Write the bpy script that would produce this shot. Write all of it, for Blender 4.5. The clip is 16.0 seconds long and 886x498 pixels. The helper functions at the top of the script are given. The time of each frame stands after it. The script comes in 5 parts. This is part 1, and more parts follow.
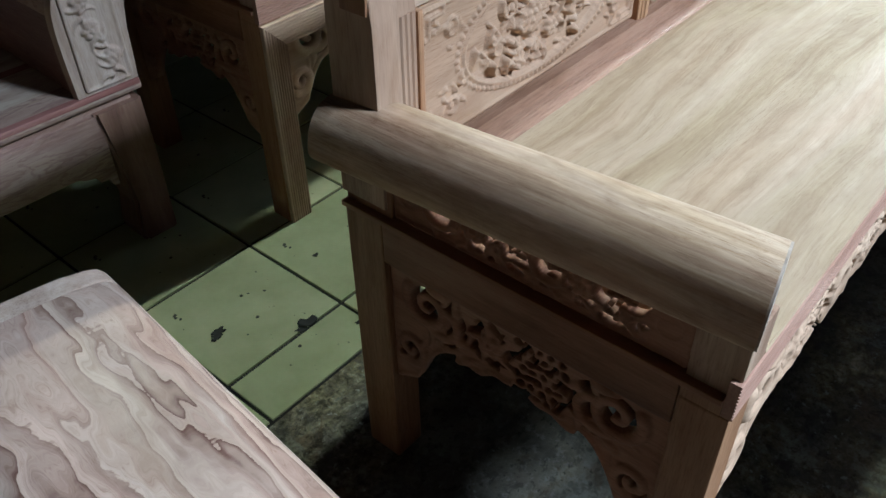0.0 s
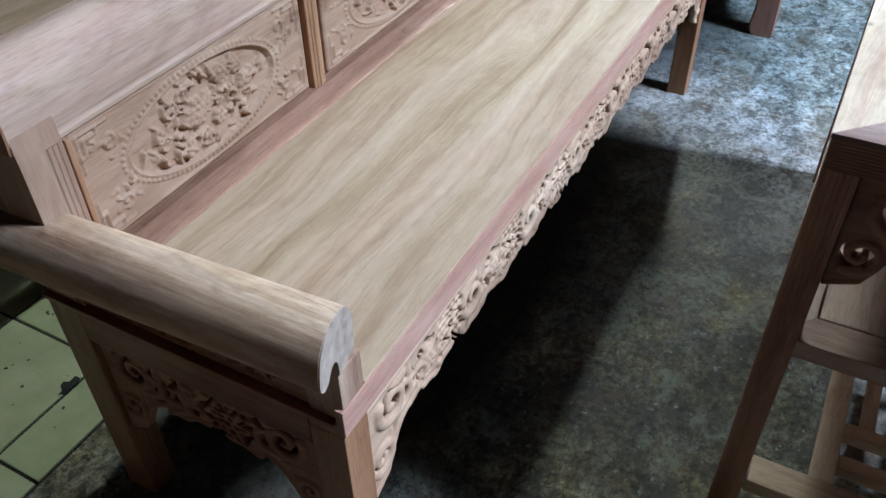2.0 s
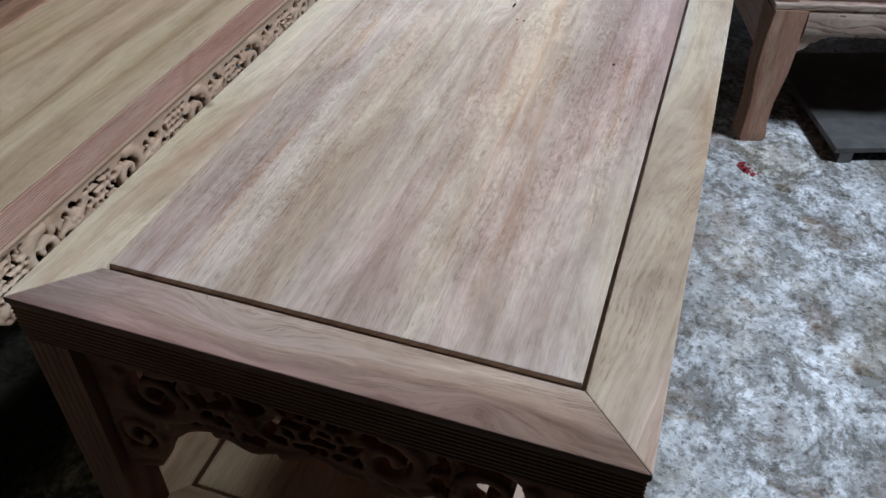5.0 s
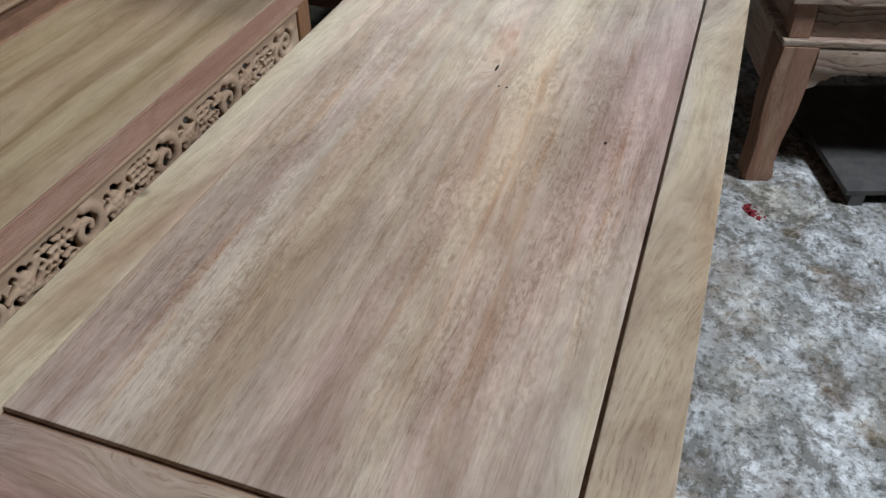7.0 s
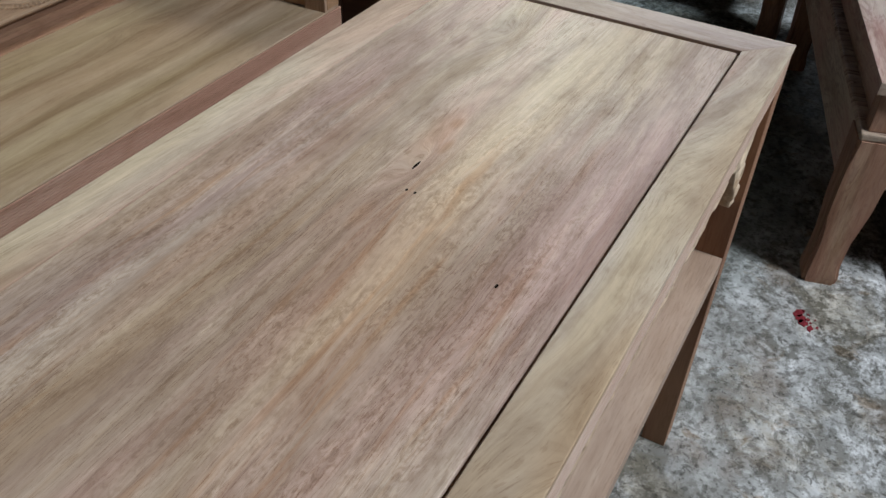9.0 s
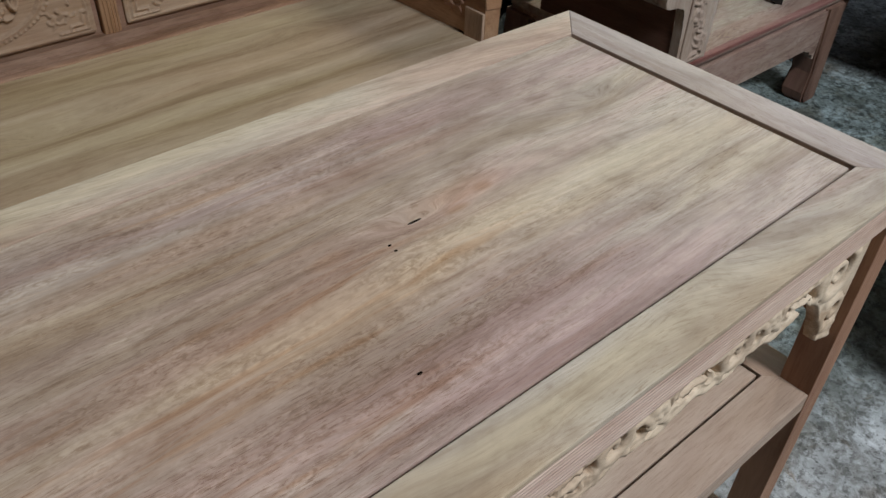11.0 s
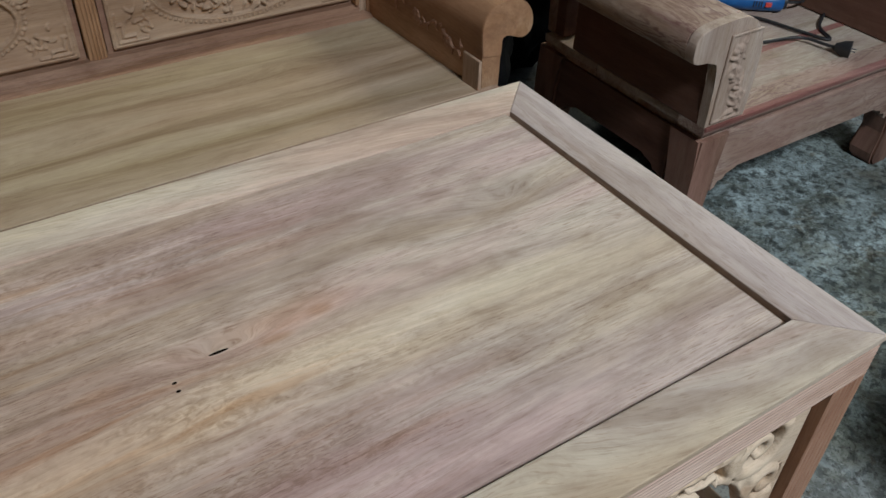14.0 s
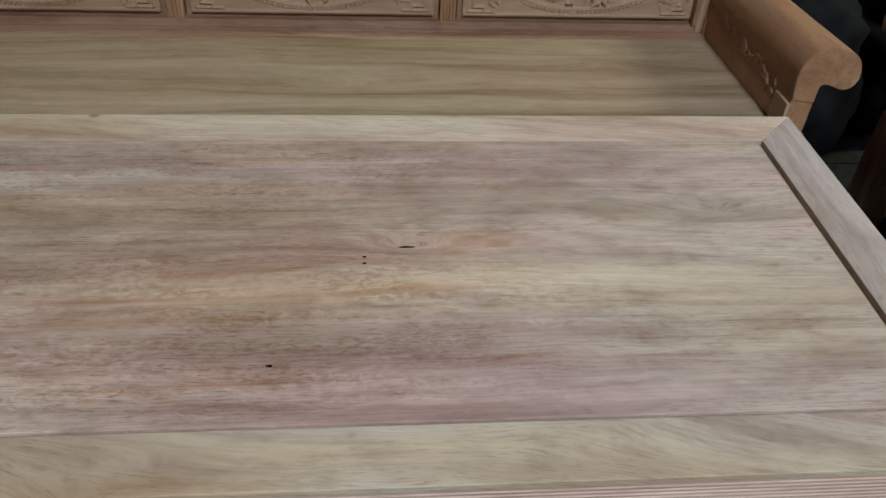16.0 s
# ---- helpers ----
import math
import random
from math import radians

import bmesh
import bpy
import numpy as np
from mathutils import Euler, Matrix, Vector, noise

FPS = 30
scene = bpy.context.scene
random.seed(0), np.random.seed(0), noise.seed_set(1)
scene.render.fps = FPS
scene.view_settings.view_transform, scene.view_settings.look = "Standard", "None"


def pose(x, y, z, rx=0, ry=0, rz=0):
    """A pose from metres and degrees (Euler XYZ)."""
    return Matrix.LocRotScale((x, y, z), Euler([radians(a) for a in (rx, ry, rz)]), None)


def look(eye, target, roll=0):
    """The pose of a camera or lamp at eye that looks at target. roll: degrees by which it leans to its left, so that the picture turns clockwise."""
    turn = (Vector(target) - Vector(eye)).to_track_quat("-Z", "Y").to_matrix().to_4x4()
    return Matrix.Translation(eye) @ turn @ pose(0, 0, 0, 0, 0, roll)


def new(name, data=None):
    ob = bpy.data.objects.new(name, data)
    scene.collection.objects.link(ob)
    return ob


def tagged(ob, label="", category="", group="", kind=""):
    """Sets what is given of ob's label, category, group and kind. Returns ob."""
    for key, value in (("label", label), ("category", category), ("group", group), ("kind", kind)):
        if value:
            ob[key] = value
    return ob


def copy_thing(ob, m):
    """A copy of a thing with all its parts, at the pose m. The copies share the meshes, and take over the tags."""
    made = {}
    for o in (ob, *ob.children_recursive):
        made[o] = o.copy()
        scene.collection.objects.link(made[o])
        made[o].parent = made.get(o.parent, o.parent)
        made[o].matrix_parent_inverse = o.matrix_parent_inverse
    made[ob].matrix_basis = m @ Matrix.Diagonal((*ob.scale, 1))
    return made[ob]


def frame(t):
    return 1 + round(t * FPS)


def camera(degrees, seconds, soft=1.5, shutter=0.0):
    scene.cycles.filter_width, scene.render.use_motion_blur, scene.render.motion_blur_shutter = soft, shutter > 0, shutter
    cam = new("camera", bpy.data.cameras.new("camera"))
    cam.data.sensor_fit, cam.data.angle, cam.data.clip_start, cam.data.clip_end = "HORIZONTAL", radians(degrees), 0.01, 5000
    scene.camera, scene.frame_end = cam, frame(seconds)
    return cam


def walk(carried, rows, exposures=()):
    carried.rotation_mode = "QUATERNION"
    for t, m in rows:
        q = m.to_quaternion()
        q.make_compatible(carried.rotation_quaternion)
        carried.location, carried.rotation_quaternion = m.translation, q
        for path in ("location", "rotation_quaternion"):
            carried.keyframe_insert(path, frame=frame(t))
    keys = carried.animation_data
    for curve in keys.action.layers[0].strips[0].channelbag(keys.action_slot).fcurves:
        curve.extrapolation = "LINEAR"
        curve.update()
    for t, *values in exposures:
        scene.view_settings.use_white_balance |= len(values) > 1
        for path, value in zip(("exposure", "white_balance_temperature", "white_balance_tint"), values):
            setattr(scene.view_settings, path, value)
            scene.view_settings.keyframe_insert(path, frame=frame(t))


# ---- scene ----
cam = camera(56.6, 16.0)
PATH = [
    (0, (-0.94, 0.79, 1.051), (0.224, 1.798, -0.224), -1.1),
    (0.5, (-0.962, 0.789, 1.081), (0.327, 1.614, -0.207), 0.2),
    (1, (-0.985, 0.744, 1.169), (0.341, 1.513, -0.115), 0.3),
    (1.5, (-0.964, 0.655, 1.24), (0.37, 1.398, -0.053), 0.1),
    (2, (-0.873, 0.507, 1.257), (0.453, 1.241, -0.049), -1.2),
    (2.5, (-0.76, 0.374, 1.248), (0.607, 0.999, -0.071), -0.5),
    (3, (-0.653, 0.313, 1.234), (0.726, 0.887, -0.095), -0.2),
    (3.5, (-0.527, 0.253, 1.235), (0.865, 0.806, -0.091), -0.8),
    (4, (-0.442, 0.175, 1.208), (0.98, 0.644, -0.117), 0.4),
    (4.5, (-0.366, 0.054, 1.202), (1.057, 0.542, -0.117), -0.3),
    (4.7, (-0.346, 0.028, 1.203), (1.081, 0.513, -0.112), -0.1),
    (6.8, (-0.205, 0.064, 1.207), (1.233, 0.558, -0.093), 0.3),
    (7, (-0.18, 0.043, 1.208), (1.256, 0.538, -0.093), 0.2),
    (7.5, (-0.095, -0.022, 1.194), (1.337, 0.518, -0.093), -0.0),
    (8, (-0.049, -0.066, 1.197), (1.353, 0.542, -0.093), 1.6),
    (8.5, (-0.008, -0.097, 1.195), (1.364, 0.584, -0.091), 2.4),
    (9, (0.074, -0.083, 1.206), (1.414, 0.658, -0.081), 1.7),
    (9.2, (0.088, -0.08, 1.213), (1.416, 0.687, -0.072), 1.3),
    (11.3, (0.268, -0.203, 1.209), (1.273, 0.992, -0.041), 2.7),
    (11.5, (0.269, -0.198, 1.215), (1.255, 1.019, -0.028), 2.6),
    (12, (0.269, -0.205, 1.222), (1.216, 1.023, -0.041), 2.5),
    (12.5, (0.297, -0.254, 1.23), (1.208, 0.998, -0.036), 1.5),
    (13, (0.37, -0.256, 1.223), (1.268, 1.016, -0.033), 1.5),
    (13.5, (0.483, -0.212, 1.23), (1.378, 1.054, -0.034), 1.9),
    (14, (0.534, -0.197, 1.223), (1.399, 1.09, -0.039), 2.1),
    (14.5, (0.633, -0.243, 1.235), (1.44, 1.085, -0.023), 5.1),
    (15, (0.687, -0.278, 1.234), (1.15, 1.212, -0.017), 3.1),
    (15.5, (0.68, -0.294, 1.239), (0.943, 1.24, -0.018), 3.2),
    (16, (0.603, -0.331, 1.237), (0.78, 1.212, -0.023), 3.5),
]
walk(cam, [(t, look(eye, target, roll)) for t, eye, target, roll in PATH],
     [(0.0, 1.37, 5150, 6), (1.0, 1.27, 5080, 8), (2.0, 1.2, 5050, 12), (2.5, 1.2, 5230, 11), (3.5, 1.0, 5230, 9), (4.5, 0.42, 5350, 11), (7.0, 0.05, 5900, 10), (9.0, -0.06, 6080, 10), (13.0, -0.13, 5950, 9), (14.5, -0.08, 5950, 9), (16.0, -0.18, 5950, 9)])

# ---- world and light ----
world = bpy.data.worlds.new("sky")
scene.world = world
world.use_nodes = True
wt = world.node_tree
sky = wt.nodes.new("ShaderNodeTexSky")
sky.sky_type = "NISHITA"
sky.sun_disc = False
sky.sun_elevation, sky.sun_rotation = radians(40), radians(200)
wt.links.new(sky.outputs[0], wt.nodes["Background"].inputs[0])
wt.nodes["Background"].inputs[1].default_value = 0.05


def area_lamp(name, m, w, h, watts, color, shape="RECTANGLE"):
    d = bpy.data.lights.new(name, "AREA")
    d.shape, d.size, d.size_y, d.energy, d.color = shape, w, h, watts, color
    ob = new(name, d)
    ob.matrix_world = m
    return ob


# daylight from above the roof opening and the high end window, and a weak greenish shaded lamp that shines along the benches
area_lamp("roof_daylight", look((1.2, -2.9, 4.5), (0.55, 0.3, 0.5)), 0.9, 0.8, 275, (0.93, 0.97, 1.0))
area_lamp("window_daylight", look((5.36, 0.75, 1.85), (0.5, 0.75, 0.9)), 2.2, 1.2, 12, (0.84, 0.92, 1.0))
shaded = area_lamp("shaded_lamp", Matrix.Translation((4.2, 1.48, 2.65)) @ pose(0, 0, 0, 0, 60, 0), 1.2, 0.06, 10.5, (1.0, 0.97, 0.75))
shaded.data.spread = radians(56)


# ---- materials ----
def nodes_of(name):
    m = bpy.data.materials.new(name)
    m.use_nodes = True
    nt = m.node_tree
    return m, nt, nt.nodes["Principled BSDF"]


def mapped(nt, scale, rot=(0, 0, 0), loc=(0, 0, 0)):
    tc, mp = nt.nodes.new("ShaderNodeTexCoord"), nt.nodes.new("ShaderNodeMapping")
    mp.inputs["Scale"].default_value, mp.inputs["Rotation"].default_value, mp.inputs["Location"].default_value = scale, rot, loc
    nt.links.new(tc.outputs["Object"], mp.inputs["Vector"])
    return mp.outputs["Vector"]


def noise_tex(nt, vec, scale, detail=4.0, rough=0.55, dist=0.0):
    n = nt.nodes.new("ShaderNodeTexNoise")
    n.inputs["Scale"].default_value, n.inputs["Detail"].default_value = scale, detail
    n.inputs["Roughness"].default_value, n.inputs["Distortion"].default_value = rough, dist
    if vec is not None:
        nt.links.new(vec, n.inputs["Vector"])
    return n.outputs["Fac"]


def ramp(nt, fac, stops):
    r = nt.nodes.new("ShaderNodeValToRGB")
    while len(r.color_ramp.elements) < len(stops):
        r.color_ramp.elements.new(0.5)
    for e, (p, c) in zip(r.color_ramp.elements, stops):
        e.position = p
        e.color = (*c, 1) if len(c) == 3 else c
    nt.links.new(fac, r.inputs[0])
    return r.outputs["Color"]


def mix(nt, a, b, fac, mode="MIX"):
    m = nt.nodes.new("ShaderNodeMix")
    m.data_type, m.blend_type = "RGBA", mode
    for sock, v in ((m.inputs["Factor"], fac), (m.inputs["A"], a), (m.inputs["B"], b)):
        if isinstance(v, (int, float)):
            sock.default_value = v
        elif isinstance(v, tuple):
            sock.default_value = (*v, 1)
        else:
            nt.links.new(v, sock)
    return m.outputs["Result"]


def calc(nt, op, a, b=0.0, c=0.0):
    m = nt.nodes.new("ShaderNodeMath")
    m.operation = op
    for sock, v in zip(m.inputs, (a, b, c)):
        if isinstance(v, (int, float)):
            sock.default_value = v
        else:
            nt.links.new(v, sock)
    return m.outputs[0]


def bump(nt, bsdf, fac, strength, distance):
    b = nt.nodes.new("ShaderNodeBump")
    b.inputs["Strength"].default_value, b.inputs["Distance"].default_value = strength, distance
    nt.links.new(fac, b.inputs["Height"])
    nt.links.new(b.outputs[0], bsdf.inputs["Normal"])


AX = {"x": (1.0, 9.0, 9.0), "y": (9.0, 1.0, 9.0), "z": (9.0, 9.0, 1.0)}


def spot(nt, at, size):
    """1 at a place of the object's space, falling to 0 at that size."""
    tc, d = nt.nodes.new("ShaderNodeTexCoord"), nt.nodes.new("ShaderNodeVectorMath")
    mp = nt.nodes.new("ShaderNodeMapping")
    mp.inputs["Location"].default_value = [-p / s for p, s in zip(at, size)]
    mp.inputs["Scale"].default_value = [1 / s for s in size]
    nt.links.new(tc.outputs["Object"], mp.inputs["Vector"])
    d.operation = "LENGTH"
    nt.links.new(mp.outputs[0], d.inputs[0])
    return calc(nt, "MAXIMUM", calc(nt, "SUBTRACT", 1.0, d.outputs["Value"]), 0.0)


def wood(name, axis, dark, base, light, tint, grain=1.0, seed=0.0, rough=0.46, figure=1.0, veins=0.0, clouds=0.8, gloss=0.2):
    """Bare sanded timber: broad figure, fine pores, patches of another hue."""
    m, nt, bsdf = nodes_of(name)
    s = [c * grain for c in AX[axis]]
    vec = mapped(nt, s, loc=(seed, seed * 1.7, seed * 0.6))
    warp = nt.nodes.new("ShaderNodeTexNoise")
    warp.inputs["Scale"].default_value, warp.inputs["Detail"].default_value = 0.55, 2
    nt.links.new(vec, warp.inputs["Vector"])
    add = nt.nodes.new("ShaderNodeMix")
    add.data_type, add.blend_type = "RGBA", "LINEAR_LIGHT"
    add.inputs["Factor"].default_value = 0.85 * figure
    nt.links.new(vec, add.inputs["A"])
    nt.links.new(warp.outputs["Color"], add.inputs["B"])
    v2 = add.outputs["Result"]
    broad = noise_tex(nt, v2, 1.5, 5, 0.6, 0.3)
    col = ramp(nt, broad, [(0.3, dark), (0.47, base), (0.66, light)])
    if veins:
        lines = calc(nt, "PINGPONG", calc(nt, "MULTIPLY", noise_tex(nt, mapped(nt, [(24.0 if c > 2 else 5.5) for c in AX[axis]], loc=(seed, seed * 2, 0)), 1.0, 4, 0.55, 0.6), 9.0), 0.5)
        v = ramp(nt, lines, [(0.0, (1, 1, 1)), (0.1, (0.8,) * 3), (0.26, (0, 0, 0))])
        band = ramp(nt, noise_tex(nt, mapped(nt, [(9.0 if c > 2 else 3.0) for c in AX[axis]], loc=(seed, 2, seed)), 1.0, 3, 0.6, 0.5), [(0.36, (0.45,) * 3), (0.55, (1, 1, 1))])
        col = mix(nt, col, (0.17, 0.085, 0.075), calc(nt, "MULTIPLY", calc(nt, "MULTIPLY", v, band), veins))
    fine_v = mapped(nt, [(85.0 if c > 2 else 6.0) * grain for c in AX[axis]], loc=(seed * 3, seed, 0))
    fine = noise_tex(nt, fine_v, 6.0, 4, 0.7)
    patchy = noise_tex(nt, vec, 0.8, 2, 0.5)
    pores = ramp(nt, fine, [(0.30, (0.66, 0.60, 0.56)), (0.48, (0.97, 0.96, 0.95)), (0.7, (1.07, 1.07, 1.06))])
    streak_v = mapped(nt, [(26.0 if c > 2 else 2.0) * grain for c in AX[axis]], loc=(seed, seed * 5, 1))
    wob = nt.nodes.new("ShaderNodeMix")
    wob.data_type, wob.blend_type = "RGBA", "LINEAR_LIGHT"
    wob.inputs["Factor"].default_value = 1.1 * figure
    nt.links.new(streak_v, wob.inputs["A"])
    nt.links.new(warp.outputs["Color"], wob.inputs["B"])
    streak = noise_tex(nt, wob.outputs["Result"], 1.6, 4, 0.6)
    col = mix(nt, col, ramp(nt, streak, [(0.3, (0.68, 0.62, 0.58)), (0.5, (1, 1, 1)), (0.72, (1.14, 1.13, 1.1))]), 0.55, "MULTIPLY")
    line_v = mapped(nt, [(95.0 if c > 2 else 4.5) * grain for c in AX[axis]], loc=(seed * 7, 2, seed))
    wob2 = nt.nodes.new("ShaderNodeMix")
    wob2.data_type, wob2.blend_type = "RGBA", "LINEAR_LIGHT"
    wob2.inputs["Factor"].default_value = 2.6 * figure
    nt.links.new(line_v, wob2.inputs["A"])
    nt.links.new(warp.outputs["Color"], wob2.inputs["B"])
    lines2 = noise_tex(nt, wob2.outputs["Result"], 1.5, 5, 0.65)
    col = mix(nt, col, ramp(nt, lines2, [(0.3, (0.70, 0.64, 0.60)), (0.48, (0.99, 0.98, 0.97)), (0.72, (1.10, 1.10, 1.08))]), 0.5, "MULTIPLY")
    cloud_v = mapped(nt, [(11.0 if c > 2 else 4.2) for c in AX[axis]], loc=(seed * 1.3, seed, 4))
    cloud = noise_tex(nt, cloud_v, 1.0, 5, 0.62, 0.9)
    col = mix(nt, col, ramp(nt, cloud, [(0.3, (0.66, 0.58, 0.52)), (0.45, (0.95, 0.93, 0.92)), (0.55, (1.02, 1.03, 1.03)), (0.7, (1.16, 1.19, 1.2))]), clouds, "MULTIPLY")
    smoke_v = mapped(nt, [(16.0 if c > 2 else 2.6) for c in AX[axis]], loc=(seed * 0.7, 6, seed * 2))
    smoke = ramp(nt, noise_tex(nt, smoke_v, 1.0, 5, 0.65, 1.2), [(0.5, (0, 0, 0)), (0.68, (1, 1, 1))])
    col = mix(nt, col, mix(nt, col, (0.72, 0.66, 0.56), 1.0, "MULTIPLY"), calc(nt, "MULTIPLY", smoke, 0.75))
    fleck_v = mapped(nt, [(200.0 if c > 2 else 30.0) for c in AX[axis]], loc=(seed, 3, seed))
    fleck = ramp(nt, noise_tex(nt, fleck_v, 1.0, 4, 0.6, 0.35), [(0.48, (0, 0, 0)), (0.64, (1, 1, 1))])
    gate = ramp(nt, noise_tex(nt, cloud_v, 0.9, 3, 0.6, 0.4), [(0.42, (0, 0, 0)), (0.75, (0.45,) * 3)])
    col = mix(nt, col, mix(nt, col, (0.58, 0.46, 0.37), 1.0, "MULTIPLY"), calc(nt, "MULTIPLY", calc(nt, "MULTIPLY", fleck, gate), 0.75))
    patch = ramp(nt, noise_tex(nt, mapped(nt, [c ** 0.55 for c in s], loc=(seed * 2, 0, seed)), 1.9, 3, 0.5), [(0.42, (0, 0, 0)), (0.66, (1, 1, 1))])
    pv = nt.nodes.new("ShaderNodeMath")
    pv.operation = "MULTIPLY"
    nt.links.new(patch, pv.inputs[0])
    pv.inputs[1].default_value = 0.6
    col = mix(nt, col, tint, pv.outputs[0])
    col = mix(nt, col, pores, ramp(nt, patchy, [(0.35, (0.35,) * 3), (0.62, (0.95,) * 3)]), "MULTIPLY")
    nt.links.new(col, bsdf.inputs["Base Color"])
    r = ramp(nt, fine, [(0.3, (rough + 0.12,) * 3), (0.7, (rough - 0.08,) * 3)])
    nt.links.new(r, bsdf.inputs["Roughness"])
    bsdf.inputs["Specular IOR Level"].default_value = gloss
    bump(nt, bsdf, fine, 0.3, 0.0006)
    return m


def flow(nt, axis, eyes, seed, warp, swirl=0.35, slope=0.0):
    """Metres along the grain, and a height whose level lines are the flow of the grain, bending round the eyes."""
    tc, sep = nt.nodes.new("ShaderNodeTexCoord"), nt.nodes.new("ShaderNodeSeparateXYZ")
    nt.links.new(tc.outputs["Object"], sep.inputs[0])
    along, across = sep.outputs["XY".index(axis.upper())], sep.outputs["YX".index(axis.upper())]
    across = calc(nt, "MULTIPLY_ADD", along, slope, calc(nt, "ADD", across, sep.outputs["Z"]))
    v = level(nt, along, across, 1.5, 4.5, seed)
    h = calc(nt, "MULTIPLY_ADD", calc(nt, "SUBTRACT", noise_tex(nt, v, 1.0, 2, 0.5), 0.5), warp, across)
    v = level(nt, along, across, 5.0, 17.0, seed + 3)
    h = calc(nt, "MULTIPLY_ADD", calc(nt, "SUBTRACT", noise_tex(nt, v, 1.0, 3, 0.55), 0.5), warp * swirl, h)
    for at, size, amp in eyes:
        e = spot(nt, at, size)
        h = calc(nt, "MULTIPLY_ADD", calc(nt, "MULTIPLY", e, e), amp, h)
    return along, h


def level(nt, along, h, a, b, seed):
    c = nt.nodes.new("ShaderNodeCombineXYZ")
    nt.links.new(calc(nt, "MULTIPLY", along, a), c.inputs[0])
    nt.links.new(calc(nt, "MULTIPLY", h, b), c.inputs[1])
    c.inputs[2].default_value = seed
    return c.outputs[0]


def grey(v):
    return (v, v, v)


def figured(name, axis, dark, base, light, seed, eyes=(), holes=(), blots=(), rough_zones=(), warp=0.05, pink=(1.0, 0.90, 0.95), gold=(1.02, 1.0, 0.90), contrast=1.0, veins=0.0, vein_pitch=0.022, vein_color=(0.2, 0.11, 0.085), rough=0.52, gloss=0.17, pale=0.4, swirl=0.35, slope=0.0):
    """Sanded slab timber: bands of hue and value that follow the flow of the grain, hair lines, pale rays and dark pores."""
    m, nt, bsdf = nodes_of(name)
    along, h = flow(nt, axis, eyes, seed, warp, swirl, slope)
    band = noise_tex(nt, level(nt, along, h, 1.1, 19.0, seed), 1.0, 5, 0.62)
    col = ramp(nt, band, [(0.33, dark), (0.49, base), (0.66, light)])
    hue = noise_tex(nt, level(nt, along, h, 1.3, 9.0, seed + 5), 1.0, 4, 0.6, 0.3)
    col = mix(nt, col, ramp(nt, hue, [(0.36, pink), (0.5, (1, 1, 1)), (0.62, gold)]), min(1.0, contrast), "MULTIPLY")
    if veins:
        jag = noise_tex(nt, level(nt, along, h, 60.0, 90.0, seed + 2), 1.0, 3, 0.6)
        saw = calc(nt, "FRACT", calc(nt, "MULTIPLY_ADD", jag, 0.4, calc(nt, "MULTIPLY", h, 1.0 / vein_pitch)))
        line = ramp(nt, saw, [(0.0, (0, 0, 0)), (0.03, (1, 1, 1)), (0.09, grey(0.8)), (0.22, grey(0.5)), (0.6, grey(0.12)), (0.97, grey(0.0))])
        some = ramp(nt, noise_tex(nt, level(nt, along, h, 4.0, 14.0, seed + 7), 1.0, 3, 0.6), [(0.36, grey(0.4)), (0.52, (1, 1, 1))])
        col = mix(nt, col, vein_color, calc(nt, "MULTIPLY", calc(nt, "MULTIPLY", line, some), veins))
    streak = noise_tex(nt, level(nt, along, h, 2.6, 115.0, seed + 1), 1.0, 5, 0.7)
    col = mix(nt, col, ramp(nt, streak, [(0.3, (0.66, 0.60, 0.55)), (0.5, (1, 1, 1)), (0.7, (1.17, 1.17, 1.15))]), 0.42 * contrast, "MULTIPLY")
    cloud = noise_tex(nt, level(nt, along, h, 6.5, 15.0, seed + 11), 1.0, 5, 0.62, 0.7)
    col = mix(nt, col, ramp(nt, cloud, [(0.32, (0.76, 0.71, 0.67)), (0.48, (1, 1, 1)), (0.66, (1.14, 1.15, 1.15))]), 0.85 * contrast, "MULTIPLY")
    mottle = noise_tex(nt, level(nt, along, h, 21.0, 75.0, seed + 12), 1.0, 5, 0.66, 0.5)
    col = mix(nt, col, ramp(nt, mottle, [(0.32, (0.72, 0.66, 0.61)), (0.49, (1, 1, 1)), (0.66, (1.15, 1.15, 1.14))]), 0.6 * contrast, "MULTIPLY")
    gate = ramp(nt, noise_tex(nt, level(nt, along, h, 3.2, 13.0, seed + 13), 1.0, 3, 0.6), [(0.38, grey(0.15)), (0.6, (1, 1, 1))])
    hair = noise_tex(nt, level(nt, along, h, 7.5, 480.0, seed + 4), 1.0, 4, 0.72)
    col = mix(nt, col, ramp(nt, hair, [(0.3, (0.52, 0.45, 0.4)), (0.48, (0.98, 0.98, 0.97)), (0.7, (1.2, 1.2, 1.19))]), calc(nt, "MULTIPLY_ADD", gate, 0.34 * contrast, 0.2 * contrast), "MULTIPLY")
    ray = ramp(nt, noise_tex(nt, level(nt, along, h, 11.0, 230.0, seed + 6), 1.0, 4, 0.62, 0.4), [(0.55, (0, 0, 0)), (0.66, (1, 1, 1))])
    col = mix(nt, col, mix(nt, col, (1.3, 1.34, 1.37), 1.0, "MULTIPLY"), calc(nt, "MULTIPLY", calc(nt, "MULTIPLY", ray, ramp(nt, cloud, [(0.42, grey(0.1)), (0.6, (1, 1, 1))])), pale))
    pore = ramp(nt, noise_tex(nt, level(nt, along, h, 62.0, 720.0, seed + 8), 1.0, 3, 0.6), [(0.55, (0, 0, 0)), (0.63, (1, 1, 1))])
